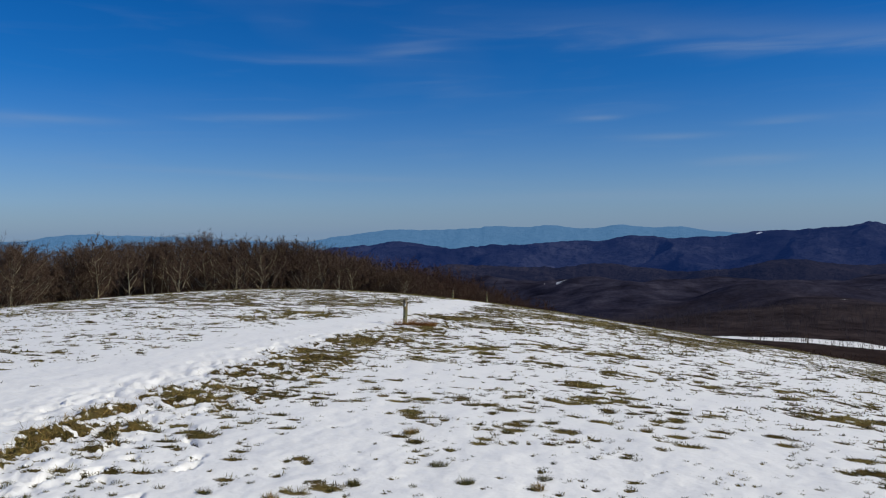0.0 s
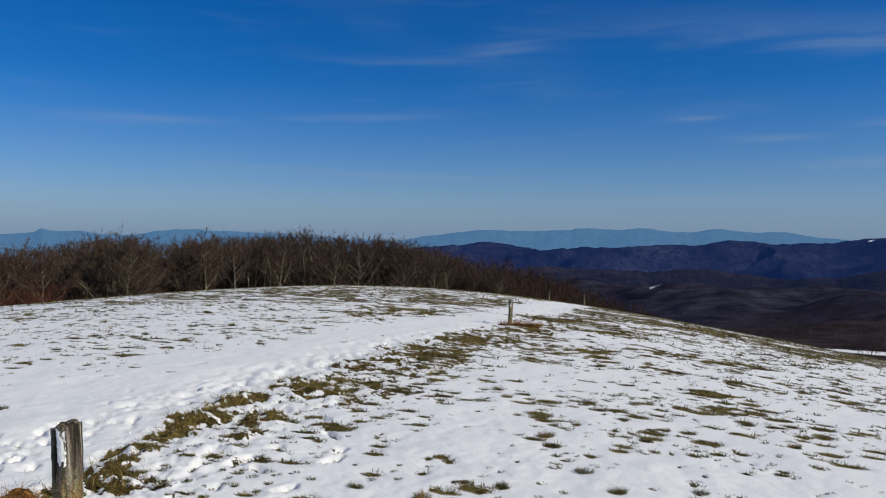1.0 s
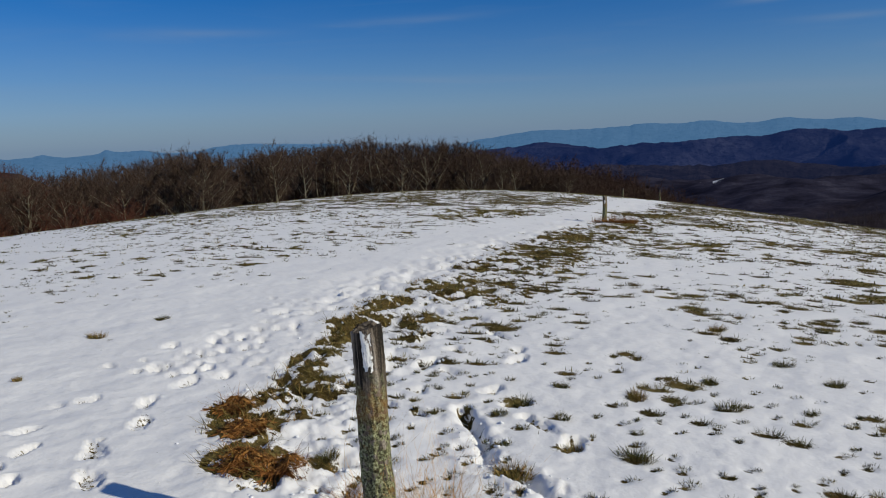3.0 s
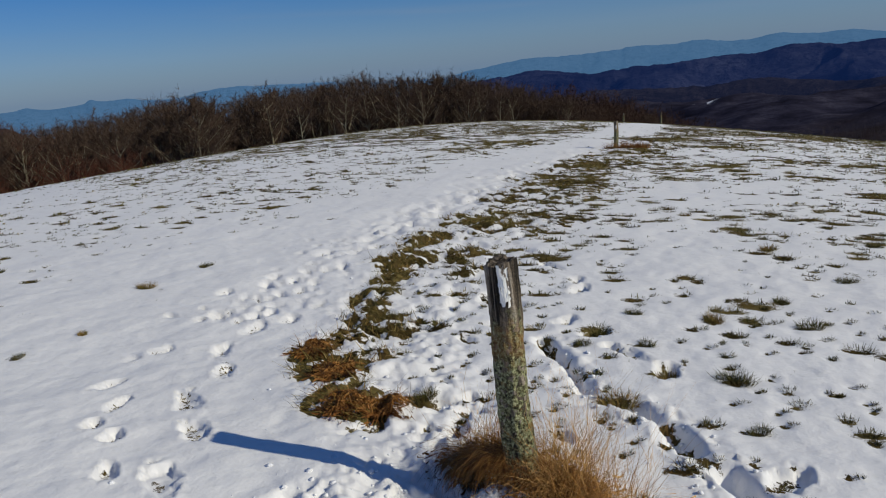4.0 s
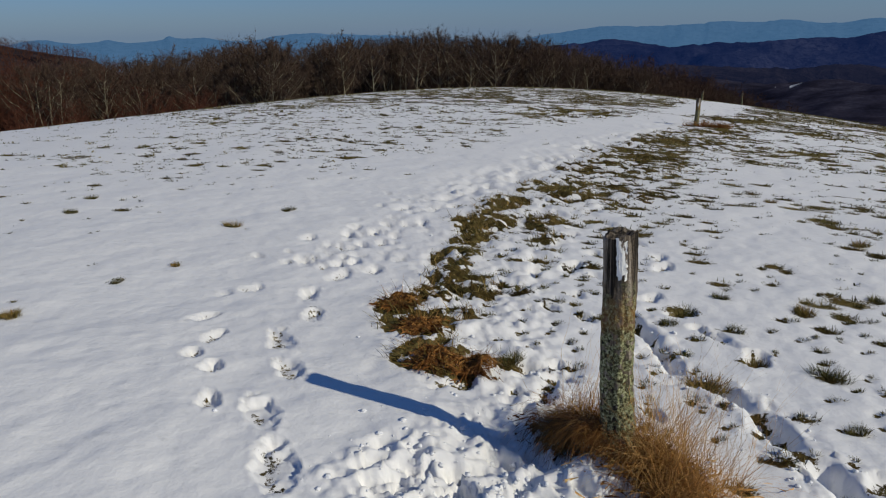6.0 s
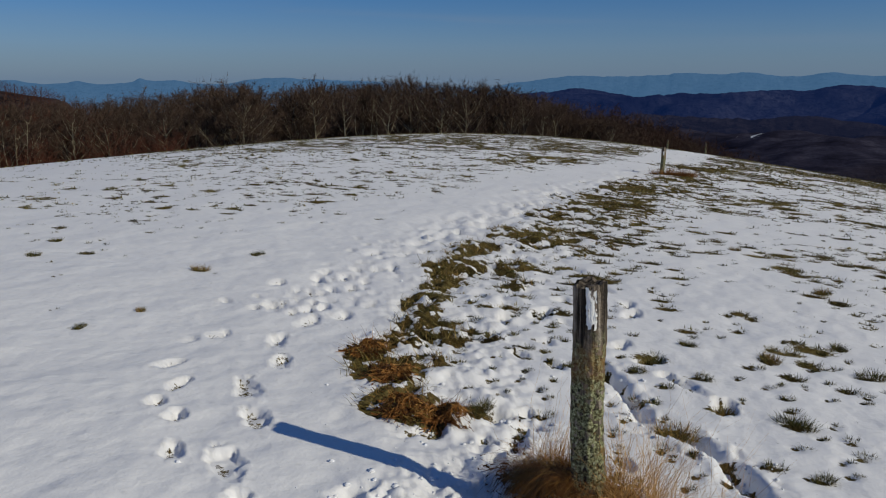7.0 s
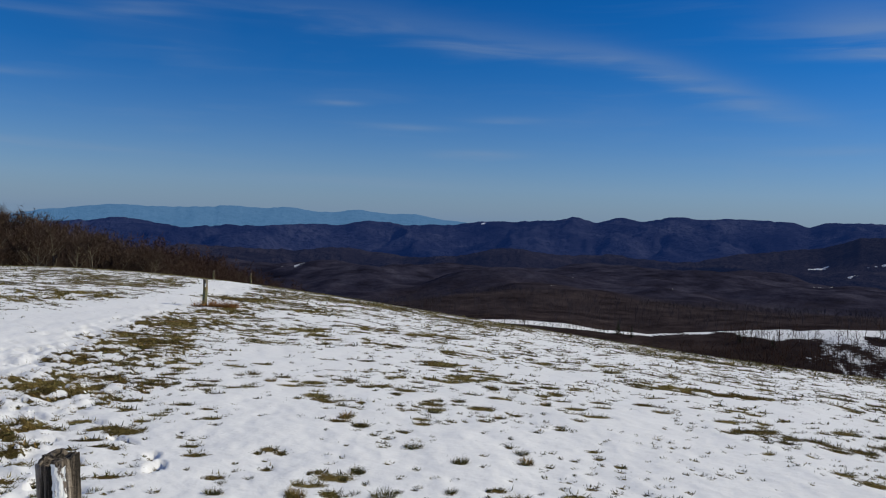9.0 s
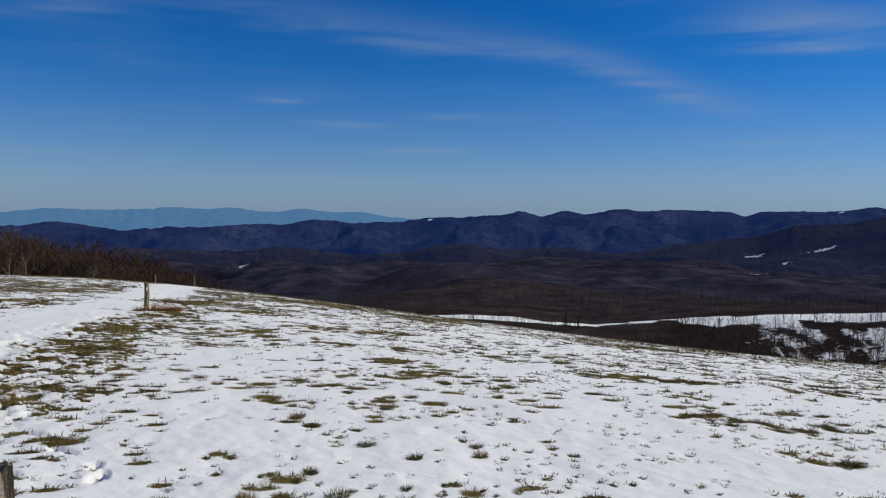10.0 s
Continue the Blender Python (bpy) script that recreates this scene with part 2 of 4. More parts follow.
# ---- noise and terrain ----
def lattice(ix, iy, seed):
    h = (ix.astype(np.int64) * 374761393 + iy.astype(np.int64) * 668265263 + seed * 1442695041) & 0xffffffff
    h = ((h ^ (h >> 13)) * 1274126177) & 0xffffffff
    return ((h ^ (h >> 16)) & 0xffff) / 65535.0


def vnoise(x, y, seed=0):
    x, y = np.asarray(x, float), np.asarray(y, float)
    ix, iy = np.floor(x), np.floor(y)
    fx, fy = x - ix, y - iy
    fx, fy = fx * fx * (3 - 2 * fx), fy * fy * (3 - 2 * fy)
    a, b = lattice(ix, iy, seed), lattice(ix + 1, iy, seed)
    c, d = lattice(ix, iy + 1, seed), lattice(ix + 1, iy + 1, seed)
    return (a + (b - a) * fx) * (1 - fy) + (c + (d - c) * fx) * fy


def fbm(x, y, octaves=4, seed=0):
    s, a, n = 0.0, 0.5, 0.0
    x, y = np.asarray(x, float), np.asarray(y, float)
    for k in range(octaves):
        s = s + a * vnoise(x, y, seed + k * 17)
        n += a
        x, y, a = x * 2.03 + 11.3, y * 2.03 + 5.7, a * 0.5
    return s / n


def sm(v, lo, hi):
    u = np.clip((np.asarray(v, float) - lo) / (hi - lo), 0, 1)
    return u * u * (3 - 2 * u)


OX, OY = 0.4, -3.2  # the lookout on the bald


def dome(x, y):
    return (-.0355 - .03927 * x - .07004 * y - .001855 * x * x - .001361 * x * y + .00097 * y * y
            + (.001629 * x ** 3 - .001014 * x * x * y + .000129 * x * y * y - .000624 * y ** 3) / 50)


AZ = np.array([-180, -70, -50, -44, -35, -20, -10, 0, 12, 22, 32, 42, 52, 70, 180.])
RIM = np.array([30, 36, 42, 46, 55, 64, 68, 68, 66, 63, 58, 55, 52, 45, 30.])
RR = [100, 200, 320, 450, 600, 900, 1500, 2200, 6000]
# land beyond the bald: height at each distance, by azimuth
LAND = {
    100: [-12, -10, -9, -9, -9.5, -9.5, -11, -15, -19, -21, -22, -22, -22, -22, -12],
    200: [-22, -14, -13, -16, -20, -20, -24, -32, -32, -36, -42, -45, -45, -40, -22],
    320: [-40, -14, -11, -22, -32, -34, -38, -46, -46, -51, -60, -66, -64, -60, -40],
    450: [-70, -10, -14, -25, -50, -52, -56, -60, -58, -57, -60.5, -52.5, -46, -46, -70],
    600: [-90, 11, 1, -12, -72, -80, -80, -80, -72, -63, -64, -60, -56, -56, -90],
    900: [-120, -120, -120, -130, -130, -130, -120, -110, -84, -68, -69, -77, -78, -78, -120],
    1500: [-160, -160, -160, -160, -160, -160, -130, -94, -100, -82, -82, -88, -88, -88, -160],
    2200: [-170] * 15, 6000: [-175] * 15}


def polar(x, y):
    return np.hypot(x - OX, y - OY), np.degrees(np.arctan2(x - OX, y - OY))


def land(x, y):
    x, y = np.asarray(x, float), np.asarray(y, float)
    r, a = polar(x, y)
    rim = np.interp(a, AZ, RIM)
    k = np.minimum(1, rim / np.maximum(r, .01))
    z = dome(OX + (x - OX) * k, OY + (y - OY) * k)
    out = r > rim
    r0, z0 = rim, z
    r1, z1 = rim + 12, z0 - 2.0 - .035 * np.abs(a) * (np.abs(a) > 25)
    zz = z0 + (z1 - z0) * np.clip((r - r0) / (r1 - r0), 0, 1) ** 1.5
    for d in RR:
        zd = np.interp(a, AZ, LAND[d])
        u = np.clip((r - r1) / (d - r1), 0, 1)
        zz = np.where(r > r1, z1 + (zd - z1) * u, zz)
        r1, z1 = np.full_like(r1, d), zd
    roll = (fbm(x / 190, y / 190, 4, 5) - .5) * sm(r, 560, 1000) * 62 * (1 - .4 * sm(r, 1500, 2200)) + (fbm(x / 40, y / 40, 3, 9) - .5) * sm(r, 90, 300) * 4
    return np.where(out, zz + roll, z)


def belt(y):
    """The middle of the strip of matted grass along the fence line."""
    return np.interp(y, [-3, .8, 2, 4, 7, 9, 12, 16, 24, 30, 60], [-.4, -1.1, -1.65, -2.0, -2.1, -2.0, -1.7, -1.4, .2, 1.2, 4])


def half(y):
    return np.interp(y, [-1.5, .3, 1, 2, 4, 7, 12, 24, 40], [.1, .2, .33, .36, .35, .55, .8, .9, 1.4])


# mats of flattened grass at the near end of the strip: place and half axes
MATS = [(-1.87, 1.89, .17, .22), (-1.55, 1.50, .26, .22), (-1.36, .85, .15, .15), (-1.15, .80, .17, .15), (-.95, .84, .15, .12), (-1.75, 2.35, .20, .26),
        (-1.50, 2.60, .25, .30), (-1.40, 1.80, .18, .20), (-1.95, 3.60, .25, .40), (-1.80, 2.95, .20, .26), (-2.17, 5.50, .34, .60), (-2.36, 6.85, .30, .60),
        (-1.56, 5.95, .22, .45), (-1.28, 4.85, .16, .25), (-1.57, 8.25, .36, .60), (-2.26, 8.75, .35, .60), (-2.10, 4.50, .18, .35), (-1.28, 1.14, .20, .18)]


def matted(x, y):
    """1 in the strip of flattened grass, broken by snow."""
    off = x - belt(y) - (fbm(x * .8, y * .6, 3, 3) - .5) * .9
    d = np.abs(off) / half(y)
    core = sm(1.3 - d, 0, .8) * .78 * sm(y, 8, 10.5)
    side = .54 * sm(off, 0, .5) * (1 - sm(off, 1.2, 2.4)) * sm(y, 5, 9)
    near = 1.25 * sm(patchy(x, y, MATS), .06, .45)
    n = .42 * fbm(x * 2.3, y * 1.9, 5, 21) + .58 * fbm(x * 7, y * 6, 3, 22)
    v = np.maximum(np.maximum(core, side) * (1 - sm(y, 27, 34)), near)
    return sm(v + (n - .5) * 4.6 + (fbm(x * 17, y * 15, 2, 23) - .5) * 1.6, .72, 1.0) * sm(v, .05, .3)


# broad patches where the turf lies bare: place and half axes
PATCHES = [(-4.9, 28.1, 2.2, 1.5), (-4.0, 28, 1.4, 1.4), (-5.75, 24.9, 1.3, 1.0), (.84, 31.4, 1.3, 1.6), (2.1, 31.8, 1.0, 1.4), (3.9, 26.7, 1.3, 1.3), (3.1, 19, .8, .9),
           (7.1, 20.4, 1.3, 1.2), (5.4, 12.9, .7, .7), (5.27, 10.5, .45, .4), (-.8, 19, .8, 1.3), (-.85, 14.3, .7, 1), (5.6, 21.2, 1, 1), (9.2, 39.5, 2.5, 2),
           (6.7, 15, .7, .8), (8.2, 6.1, .5, .3), (10, 10.95, 1.1, .5), (11.3, 10.2, .8, .5), (7.8, 3.06, .4, .25), (14, 34, 4, 1.5), (18, 22, 2.5, 1)]
CLUSTERS = [(-6.5, 11, 1.7, .9), (-9, 15, 2.2, .9), (-4.8, 15, 1.6, .7)]


def patchy(x, y, where=PATCHES):
    v = np.zeros(np.shape(x))
    for px, py, rx, ry in where:
        v = np.maximum(v, np.exp(-((x - px) / rx) ** 2 - ((y - py) / ry) ** 2))
    return v


def beside(x, y):
    """Trodden, tufty ground along the strip."""
    off = x - belt(y)
    return 1.15 * sm(off, -.45, .2) * (1 - sm(off, 1.3, 2.8)) * sm(y, 1.0, 2.2) * (1 - .5 * sm(y, 24, 34))


def grassy(x, y):
    """How thickly tufts break through the snow, 0 to 1."""
    off = x - belt(y)
    n = fbm(x * .42, y * .42, 4, 41)
    n2 = fbm(x * .12, y * .12, 3, 77)
    right = .57 + .95 * sm(n, .44, .66) + .25 * sm(n2, .5, .7)
    right = right * sm(off, .2, .9)
    near_strip = beside(x, y)
    leftf = sm(-off, 2.6, 5.0) * (.20 + (.38 + .55 * sm(n, .42, .68)) * sm(y - x * .2, 5, 13) + .10 * sm(n2, .45, .7))
    lane = .03
    far = sm(y, 14, 34) * (.50 + .7 * sm(n2 + (n - .5) * .5, .42, .6)) * (.55 + .45 * sm(x, -16, -4)) * sm(np.abs(off + 1.6), .9, 2.2)
    v = np.maximum(np.maximum(right, near_strip), np.maximum(leftf, lane))
    v = np.maximum(v, far)
    v = v * (1 - (1 - np.interp(y, [-3, 4, 9], [.6, .7, 1])) * sm(off, 1.6, 2.6))
    v = np.maximum(v, np.maximum(patchy(x, y) * 1.2, patchy(x, y, CLUSTERS) * .55))
    r, a = polar(x, y)
    rim = np.interp(a, AZ, RIM)
    v = np.maximum(v, sm(r, rim - 14, rim + 2) * (1 - sm(r, 85, 110)) * (.12 + .88 * sm(a, -24, -12)))
    v = v * (1 - .75 * sm(-a, 33, 43) * sm(r, 12, 24))
    return np.clip(v, 0, 1.2)


# footprints: place, heading from +y, length scale, depth
rng = np.random.default_rng(7)
PRINTS = []
for px, py, hd, sc, dp in (
        (-3.19, 1.75, 25, .8, .05), (-3.30, 1.55, 30, .7, .04), (-3.07, .98, 10, .8, .05), (-2.75, .66, -10, .8, .05),
        (-2.66, .33, -20, .7, .06), (-2.42, .20, -30, .7, .06), (-2.15, -.20, -30, .8, .06),
        (-2.30, .78, -35, 1.3, .05), (-1.98, .35, -40, 1.3, .055), (-1.80, -.23, -45, 1.4, .05), (-1.44, -.67, -40, 1.5, .055),
        (-2.38, 1.40, -20, 1.1, .06), (-2.66, 1.82, -15, 1.2, .055), (-2.70, 2.45, 5, 1.2, .05), (-2.52, 2.75, 10, 1.1, .05)):
    PRINTS.append((px, py, hd, sc, dp * .75))
for px, py, hd, sc, dp in (
        (1.28, .35, 30, 1.2, .06), (.50, 2.24, -50, 1.5, .06), (.77, 1.90, 10, 1.1, .09), (.02, 4.15, 10, 1.4, .07), (.24, 2.68, 35, 1.1, .06),
        (-.82, 3.67, 0, 1.6, .09), (-1.10, 3.38, 10, 1.0, .06), (-.37, 5.31, -40, 1.5, .07), (-.04, 4.62, 0, 1.2, .07), (-.03, 2.96, 20, 1.1, .07), (-.75, 4.4, 40, .7, .06)):
    PRINTS.append((px, py, hd, sc, dp * .75))
for k in range(560):
    py = 2.6 + 42 * rng.random() ** 1.5
    lane_x = float(belt(py)) - float(np.interp(py, [2, 5, 9, 16, 24, 40], [1.15, 1.15, 1.05, .95, .9, 1.0]))
    wide = float(np.interp(py, [2, 6, 12, 30], [.28, .26, .38, .5]))
    PRINTS.append((lane_x + rng.normal(0, wide), py, rng.normal(-6, 18), rng.uniform(.4, .75) * (1 + .3 * (py > 12)), rng.uniform(.018, .042) * (1 + .5 * (py > 12))))
for k in range(26):
    py = rng.uniform(.2, 9)
    PRINTS.append((float(belt(py)) + rng.uniform(.2, 1.4), py, rng.normal(0, 40), rng.uniform(.6, 1.1), rng.uniform(.03, .06)))

for k in range(30):
    PRINTS.append((rng.normal(-.50, .30), rng.normal(-.40, .38), rng.uniform(0, 360), rng.uniform(.6, 1.1), rng.uniform(.03, .07)))

# the furrow that boots have ploughed past the post
FURROW = [(-.14, 2.4), (.07, 1.99), (.19, 1.6), (.29, 1.33), (.50, 1.20), (.74, .95), (.84, .62), (.97, .40), (1.10, .12), (1.24, -.14), (1.4, -.5)]


def furrow(x, y):
    """Distance from the furrow's line, and how far along it."""
    best, along, run = np.full(np.shape(x), 9.0), np.zeros(np.shape(x)), 0.0
    for (ax, ay), (bx, by) in zip(FURROW, FURROW[1:]):
        ln = math.hypot(bx - ax, by - ay)
        u = np.clip(((x - ax) * (bx - ax) + (y - ay) * (by - ay)) / ln ** 2, 0, 1)
        d = np.hypot(x - ax - u * (bx - ax), y - ay - u * (by - ay))
        along = np.where(d < best, run + u * ln, along)
        best = np.minimum(best, d)
        run += ln
    return best, along


def cell(x, y, size, seed):
    """Broken blocks: distance to the nearest of scattered seeds and that block's own value."""
    x, y = x / size, y / size
    best, val = np.full(np.shape(x), 9.0), np.zeros(np.shape(x))
    ix, iy = np.floor(x), np.floor(y)
    for dx in (-1, 0, 1):
        for dy in (-1, 0, 1):
            cx, cy = ix + dx, iy + dy
            h = lattice(cx, cy, seed)
            d = np.hypot(x - cx - .1 - .8 * h, y - cy - .1 - .8 * lattice(cx, cy, seed + 1))
            nearer = d < best
            best = np.where(nearer, d, best)
            val = np.where(nearer, lattice(cx, cy, seed + 2), val)
    return best, val


def chunks(x, y):
    d1, v1 = cell(x + (fbm(x * 9, y * 9, 2, 7) - .5) * .1, y, .13, 310)
    d2, v2 = cell(x, y + (fbm(x * 15, y * 15, 2, 8) - .5) * .06, .055, 320)
    d3, v3 = cell(x, y, .026, 330)
    return (v1 - .55) * (1 - .5 * d1) * 1.1 - .55 * sm(d1, .45, .75) + (v2 - .5) * (1 - .7 * d2) * .7 + (v3 - .5) * (1 - .6 * d3) * .35


def relief(x, y):
    """Fine form of the snow: drifts, trodden ground and footprints."""
    r = np.hypot(x - OX, y - OY)
    fade = 1 - sm(r, 40, 66)
    z = ((fbm(x * .7, y * .7, 3, 50) - .5) * .06 + (fbm(x * 3.2, y * 2.2, 3, 60) - .5) * .03 + (fbm(x * 9, y * 7, 2, 65) - .5) * .010) * fade
    # broken, churned snow beside the post and along the fence strip
    cx, cy = x + .48 - .1 * y, y + .40
    churn = sm(1.25 - np.hypot(cx / .70, cy / .84) + (fbm(x * 3, y * 3, 2, 84) - .5) * .8, 0, .5)
    strip = sm(1.5 - np.abs(x - belt(y) - .25) / (half(y) + .25), 0, .7) * sm(y, .2, 1) * (1 - sm(y, 9, 16))
    lumps = fbm(x * 8, y * 8, 5, 80) - .5
    grit = chunks(x, y)
    z = z + churn * (lumps * .10 + (.5 - np.abs(fbm(x * 5.5, y * 5.5, 3, 81) - .5) * 4) * .045 + (fbm(x * 26, y * 26, 2, 82) - .5) * .028) + strip * (lumps * .09 + grit * .024)
    # hollow beside the tussock, and the little rise that the post stands on
    z = z - .07 * np.exp(-((x + .48) / .24) ** 2 - ((y - .02) / .22) ** 2) + .13 * np.exp(-((x - .06) / .30) ** 2 - ((y - .06) / .24) ** 2)
    z = z + .05 * sm(patchy(x, y, MATS), .25, .9) * (.5 + 2.5 * lumps)
    # the trodden lane beside the fence strip
    lane = x - belt(y) + np.interp(y, [2, 5, 9, 16, 24, 40], [1.15, 1.15, 1.05, .95, .9, 1.0])
    tread = np.exp(-(lane / .55) ** 2) * sm(y, 4, 9) * (1 - sm(y, 48, 62))
    z = z + tread * ((fbm(x * 5.5, y * 3.6, 3, 88) - .5) * .17 - .02)
    d, along = furrow(x, y)
    d = d + (fbm(x * 7, y * 7, 3, 86) - .5) * .14
    step = sm(fbm(along * 3.6, along * 0 + 2, 2, 87), .36, .56)
    depth = .025 + .065 * step
    cut = (1 - sm(d, .01, .095)) * (.25 + .75 * step)
    z = z - depth * cut + cut * (lumps * .08 + (fbm(x * 30, y * 30, 3, 92) - .5) * .03) + .05 * np.exp(-((d - .14) / .07) ** 2) * (lumps + .12 + .5 * grit)
    ok = r < 50
    xs, ys, zs = x[ok], y[ok], z[ok]
    wob = fbm(xs * 13, ys * 13, 4, 99) - .5
    crumb = fbm(xs * 34, ys * 34, 3, 98) - .5
    bits = chunks(xs, ys)
    for px, py, hd, sc, dp in PRINTS:
        near = np.flatnonzero((np.abs(xs - px) < .6) & (np.abs(ys - py) < .6))
        if not len(near):
            continue
        c, s = math.cos(radians(hd)), math.sin(radians(hd))
        u = (xs[near] - px) * s + (ys[near] - py) * c
        v = (xs[near] - px) * c - (ys[near] - py) * s
        d = np.sqrt((u / (.15 * sc)) ** 2 + (v / (.07 * sc ** .5)) ** 2) + wob[near] * 1.4
        heel = .75 + .45 * np.clip(u / (.15 * sc), -1, 1)
        zs[near] = zs[near] - dp * heel * sm(1.15 - d, 0, .42) + dp * ((.10 * bits[near] + .35 * crumb[near] + .12) * np.exp(-((d - 1.2) / .22) ** 2) + (.12 * bits[near] + .5 * crumb[near]) * sm(1.05 - d, 0, .2))
    z[ok] = zs
    return z


def mesh_from(name, verts, quads, mats, smooth=False):
    me = bpy.data.meshes.new(name)
    v = np.ascontiguousarray(verts, np.float32)
    q = np.ascontiguousarray(quads, np.int32)
    n = q.shape[1]
    me.vertices.add(len(v))
    me.vertices.foreach_set("co", v.ravel())
    me.loops.add(q.size)
    me.loops.foreach_set("vertex_index", q.ravel())
    me.polygons.add(len(q))
    me.polygons.foreach_set("loop_start", np.arange(0, q.size, n, dtype=np.int32))
    me.update(calc_edges=True)
    for m in mats:
        me.materials.append(m)
    if smooth:
        me.polygons.foreach_set("use_smooth", np.ones(len(q), dtype=bool))
    return me


def put_attr(me, name, values):
    a = me.attributes.new(name, 'FLOAT', 'POINT')
    a.data.foreach_set("value", np.ascontiguousarray(values, np.float32))


# ---- where tufts stand (shared by ground and grass) ----
def scatter(x0, x1, y0, y1, step, seed, chance):
    g = np.random.default_rng(seed)
    gx, gy = np.meshgrid(np.arange(x0, x1, step), np.arange(y0, y1, step))
    gx = (gx + g.uniform(-.5, .5, gx.shape) * step).ravel()
    gy = (gy + g.uniform(-.5, .5, gy.shape) * step).ravel()
    keep = g.random(gx.shape) < chance(gx, gy)
    return gx[keep], gy[keep]


tx, ty = scatter(-42, 52, -4.5, 78, .23, 11, lambda x, y: grassy(x, y) ** 1.2 * np.maximum(.58 * sm(beside(x, y), .3, .9), np.interp(np.hypot(x, y + 3), [6, 11], [.68, .9]) * (.20 + 1.2 * sm(fbm(x * 1.5, y * 1.5, 3, 15), .40, .60))) * np.where(x - belt(y) < -2, 1.35, 1.0))
tr, ta = polar(tx, ty)
ok = (tr < np.interp(ta, AZ, RIM) + 12) & (np.hypot(tx, ty) > .35) & (tr > .8) & (np.hypot((tx + .45) / 1.3, (ty + .7) / .8) > 1)
tx, ty, tr = tx[ok], ty[ok], tr[ok]
tsize = np.random.default_rng(12).lognormal(-.42, .62, len(tx)).clip(.32, 2.2)
tsize *= (.75 + .5 * np.minimum(grassy(tx, ty), 1)) * np.interp(tr, [2, 5, 6.5, 9, 14, 24], [.38, .42, .60, .78, 1.0, 1.15]) * np.where(tx - belt(ty) < -1.5, .85, 1.0) * (1 + .9 * patchy(tx, ty))

# tufts that stand out, each a thing of its own: place and size
OWN_TUFTS = [(-4.74, 3.79, 1.3), (-4.67, 4.91, 1.0), (-4.30, 1.48, .7), (-4.20, 2.10, .7), (-7.02, 3.69, 1.0), (-7.55, 4.58, 1.0), (1.21, 3.20, 1.3),
             (1.21, 1.75, 1.5), (1.95, 3.10, 1.3), (2.19, 6.54, 1.5), (1.87, 3.91, 1.0), (.55, 3.30, .9), (.76, 1.85, 1.2), (.26, 2.79, 1.3),
             (.65, 2.42, .9), (.46, 1.27, 1.5), (1.23, .92, .8), (-.77, 1.13, 1.1), (-4.29, .43, 1.0), (2.67, 4.90, 1.2), (3.00, 4.20, 1.2),
             (3.76, 4.22, 1.2), (3.52, 7.02, 1.2), (3.86, 4.60, 1.0), (5.65, 7.90, 1.3), (7.79, 3.07, 1.7), (.17, 2.36, .8), (1.38, 9.45, 1.1)]
for ox, oy, os in OWN_TUFTS:
    ok = np.hypot(tx - ox, ty - oy) > .22
    tx, ty, tr, tsize = tx[ok], ty[ok], tr[ok], tsize[ok]

# melt rings round the tufts, on a fine raster
CELL, RX0, RX1, RY0, RY1 = .06, -24.0, 30.0, -4.8, 46.0
nx, ny = int((RX1 - RX0) / CELL), int((RY1 - RY0) / CELL)
melt = np.zeros((nx, ny), np.float32)
allx = np.concatenate([tx, [o[0] for o in OWN_TUFTS]])
ally = np.concatenate([ty, [o[1] for o in OWN_TUFTS]])
alls = np.concatenate([tsize, [o[2] for o in OWN_TUFTS]])
ci, cj = ((allx - RX0) / CELL).astype(int), ((ally - RY0) / CELL).astype(int)
wide = .085 * alls * np.random.default_rng(13).uniform(.7, 1.6, len(alls))
deepness = .066 * alls * np.random.default_rng(14).uniform(.7, 1.5, len(alls))
for di in range(-4, 5):
    for dj in range(-4, 5):
        w = np.exp(-((di * CELL / wide) ** 2 + (dj * CELL / deepness) ** 2)) * .97
        i, j = ci + di, cj + dj
        ok = (i >= 0) & (i < nx) & (j >= 0) & (j < ny)
        np.maximum.at(melt, (i[ok], j[ok]), w[ok].astype(np.float32))


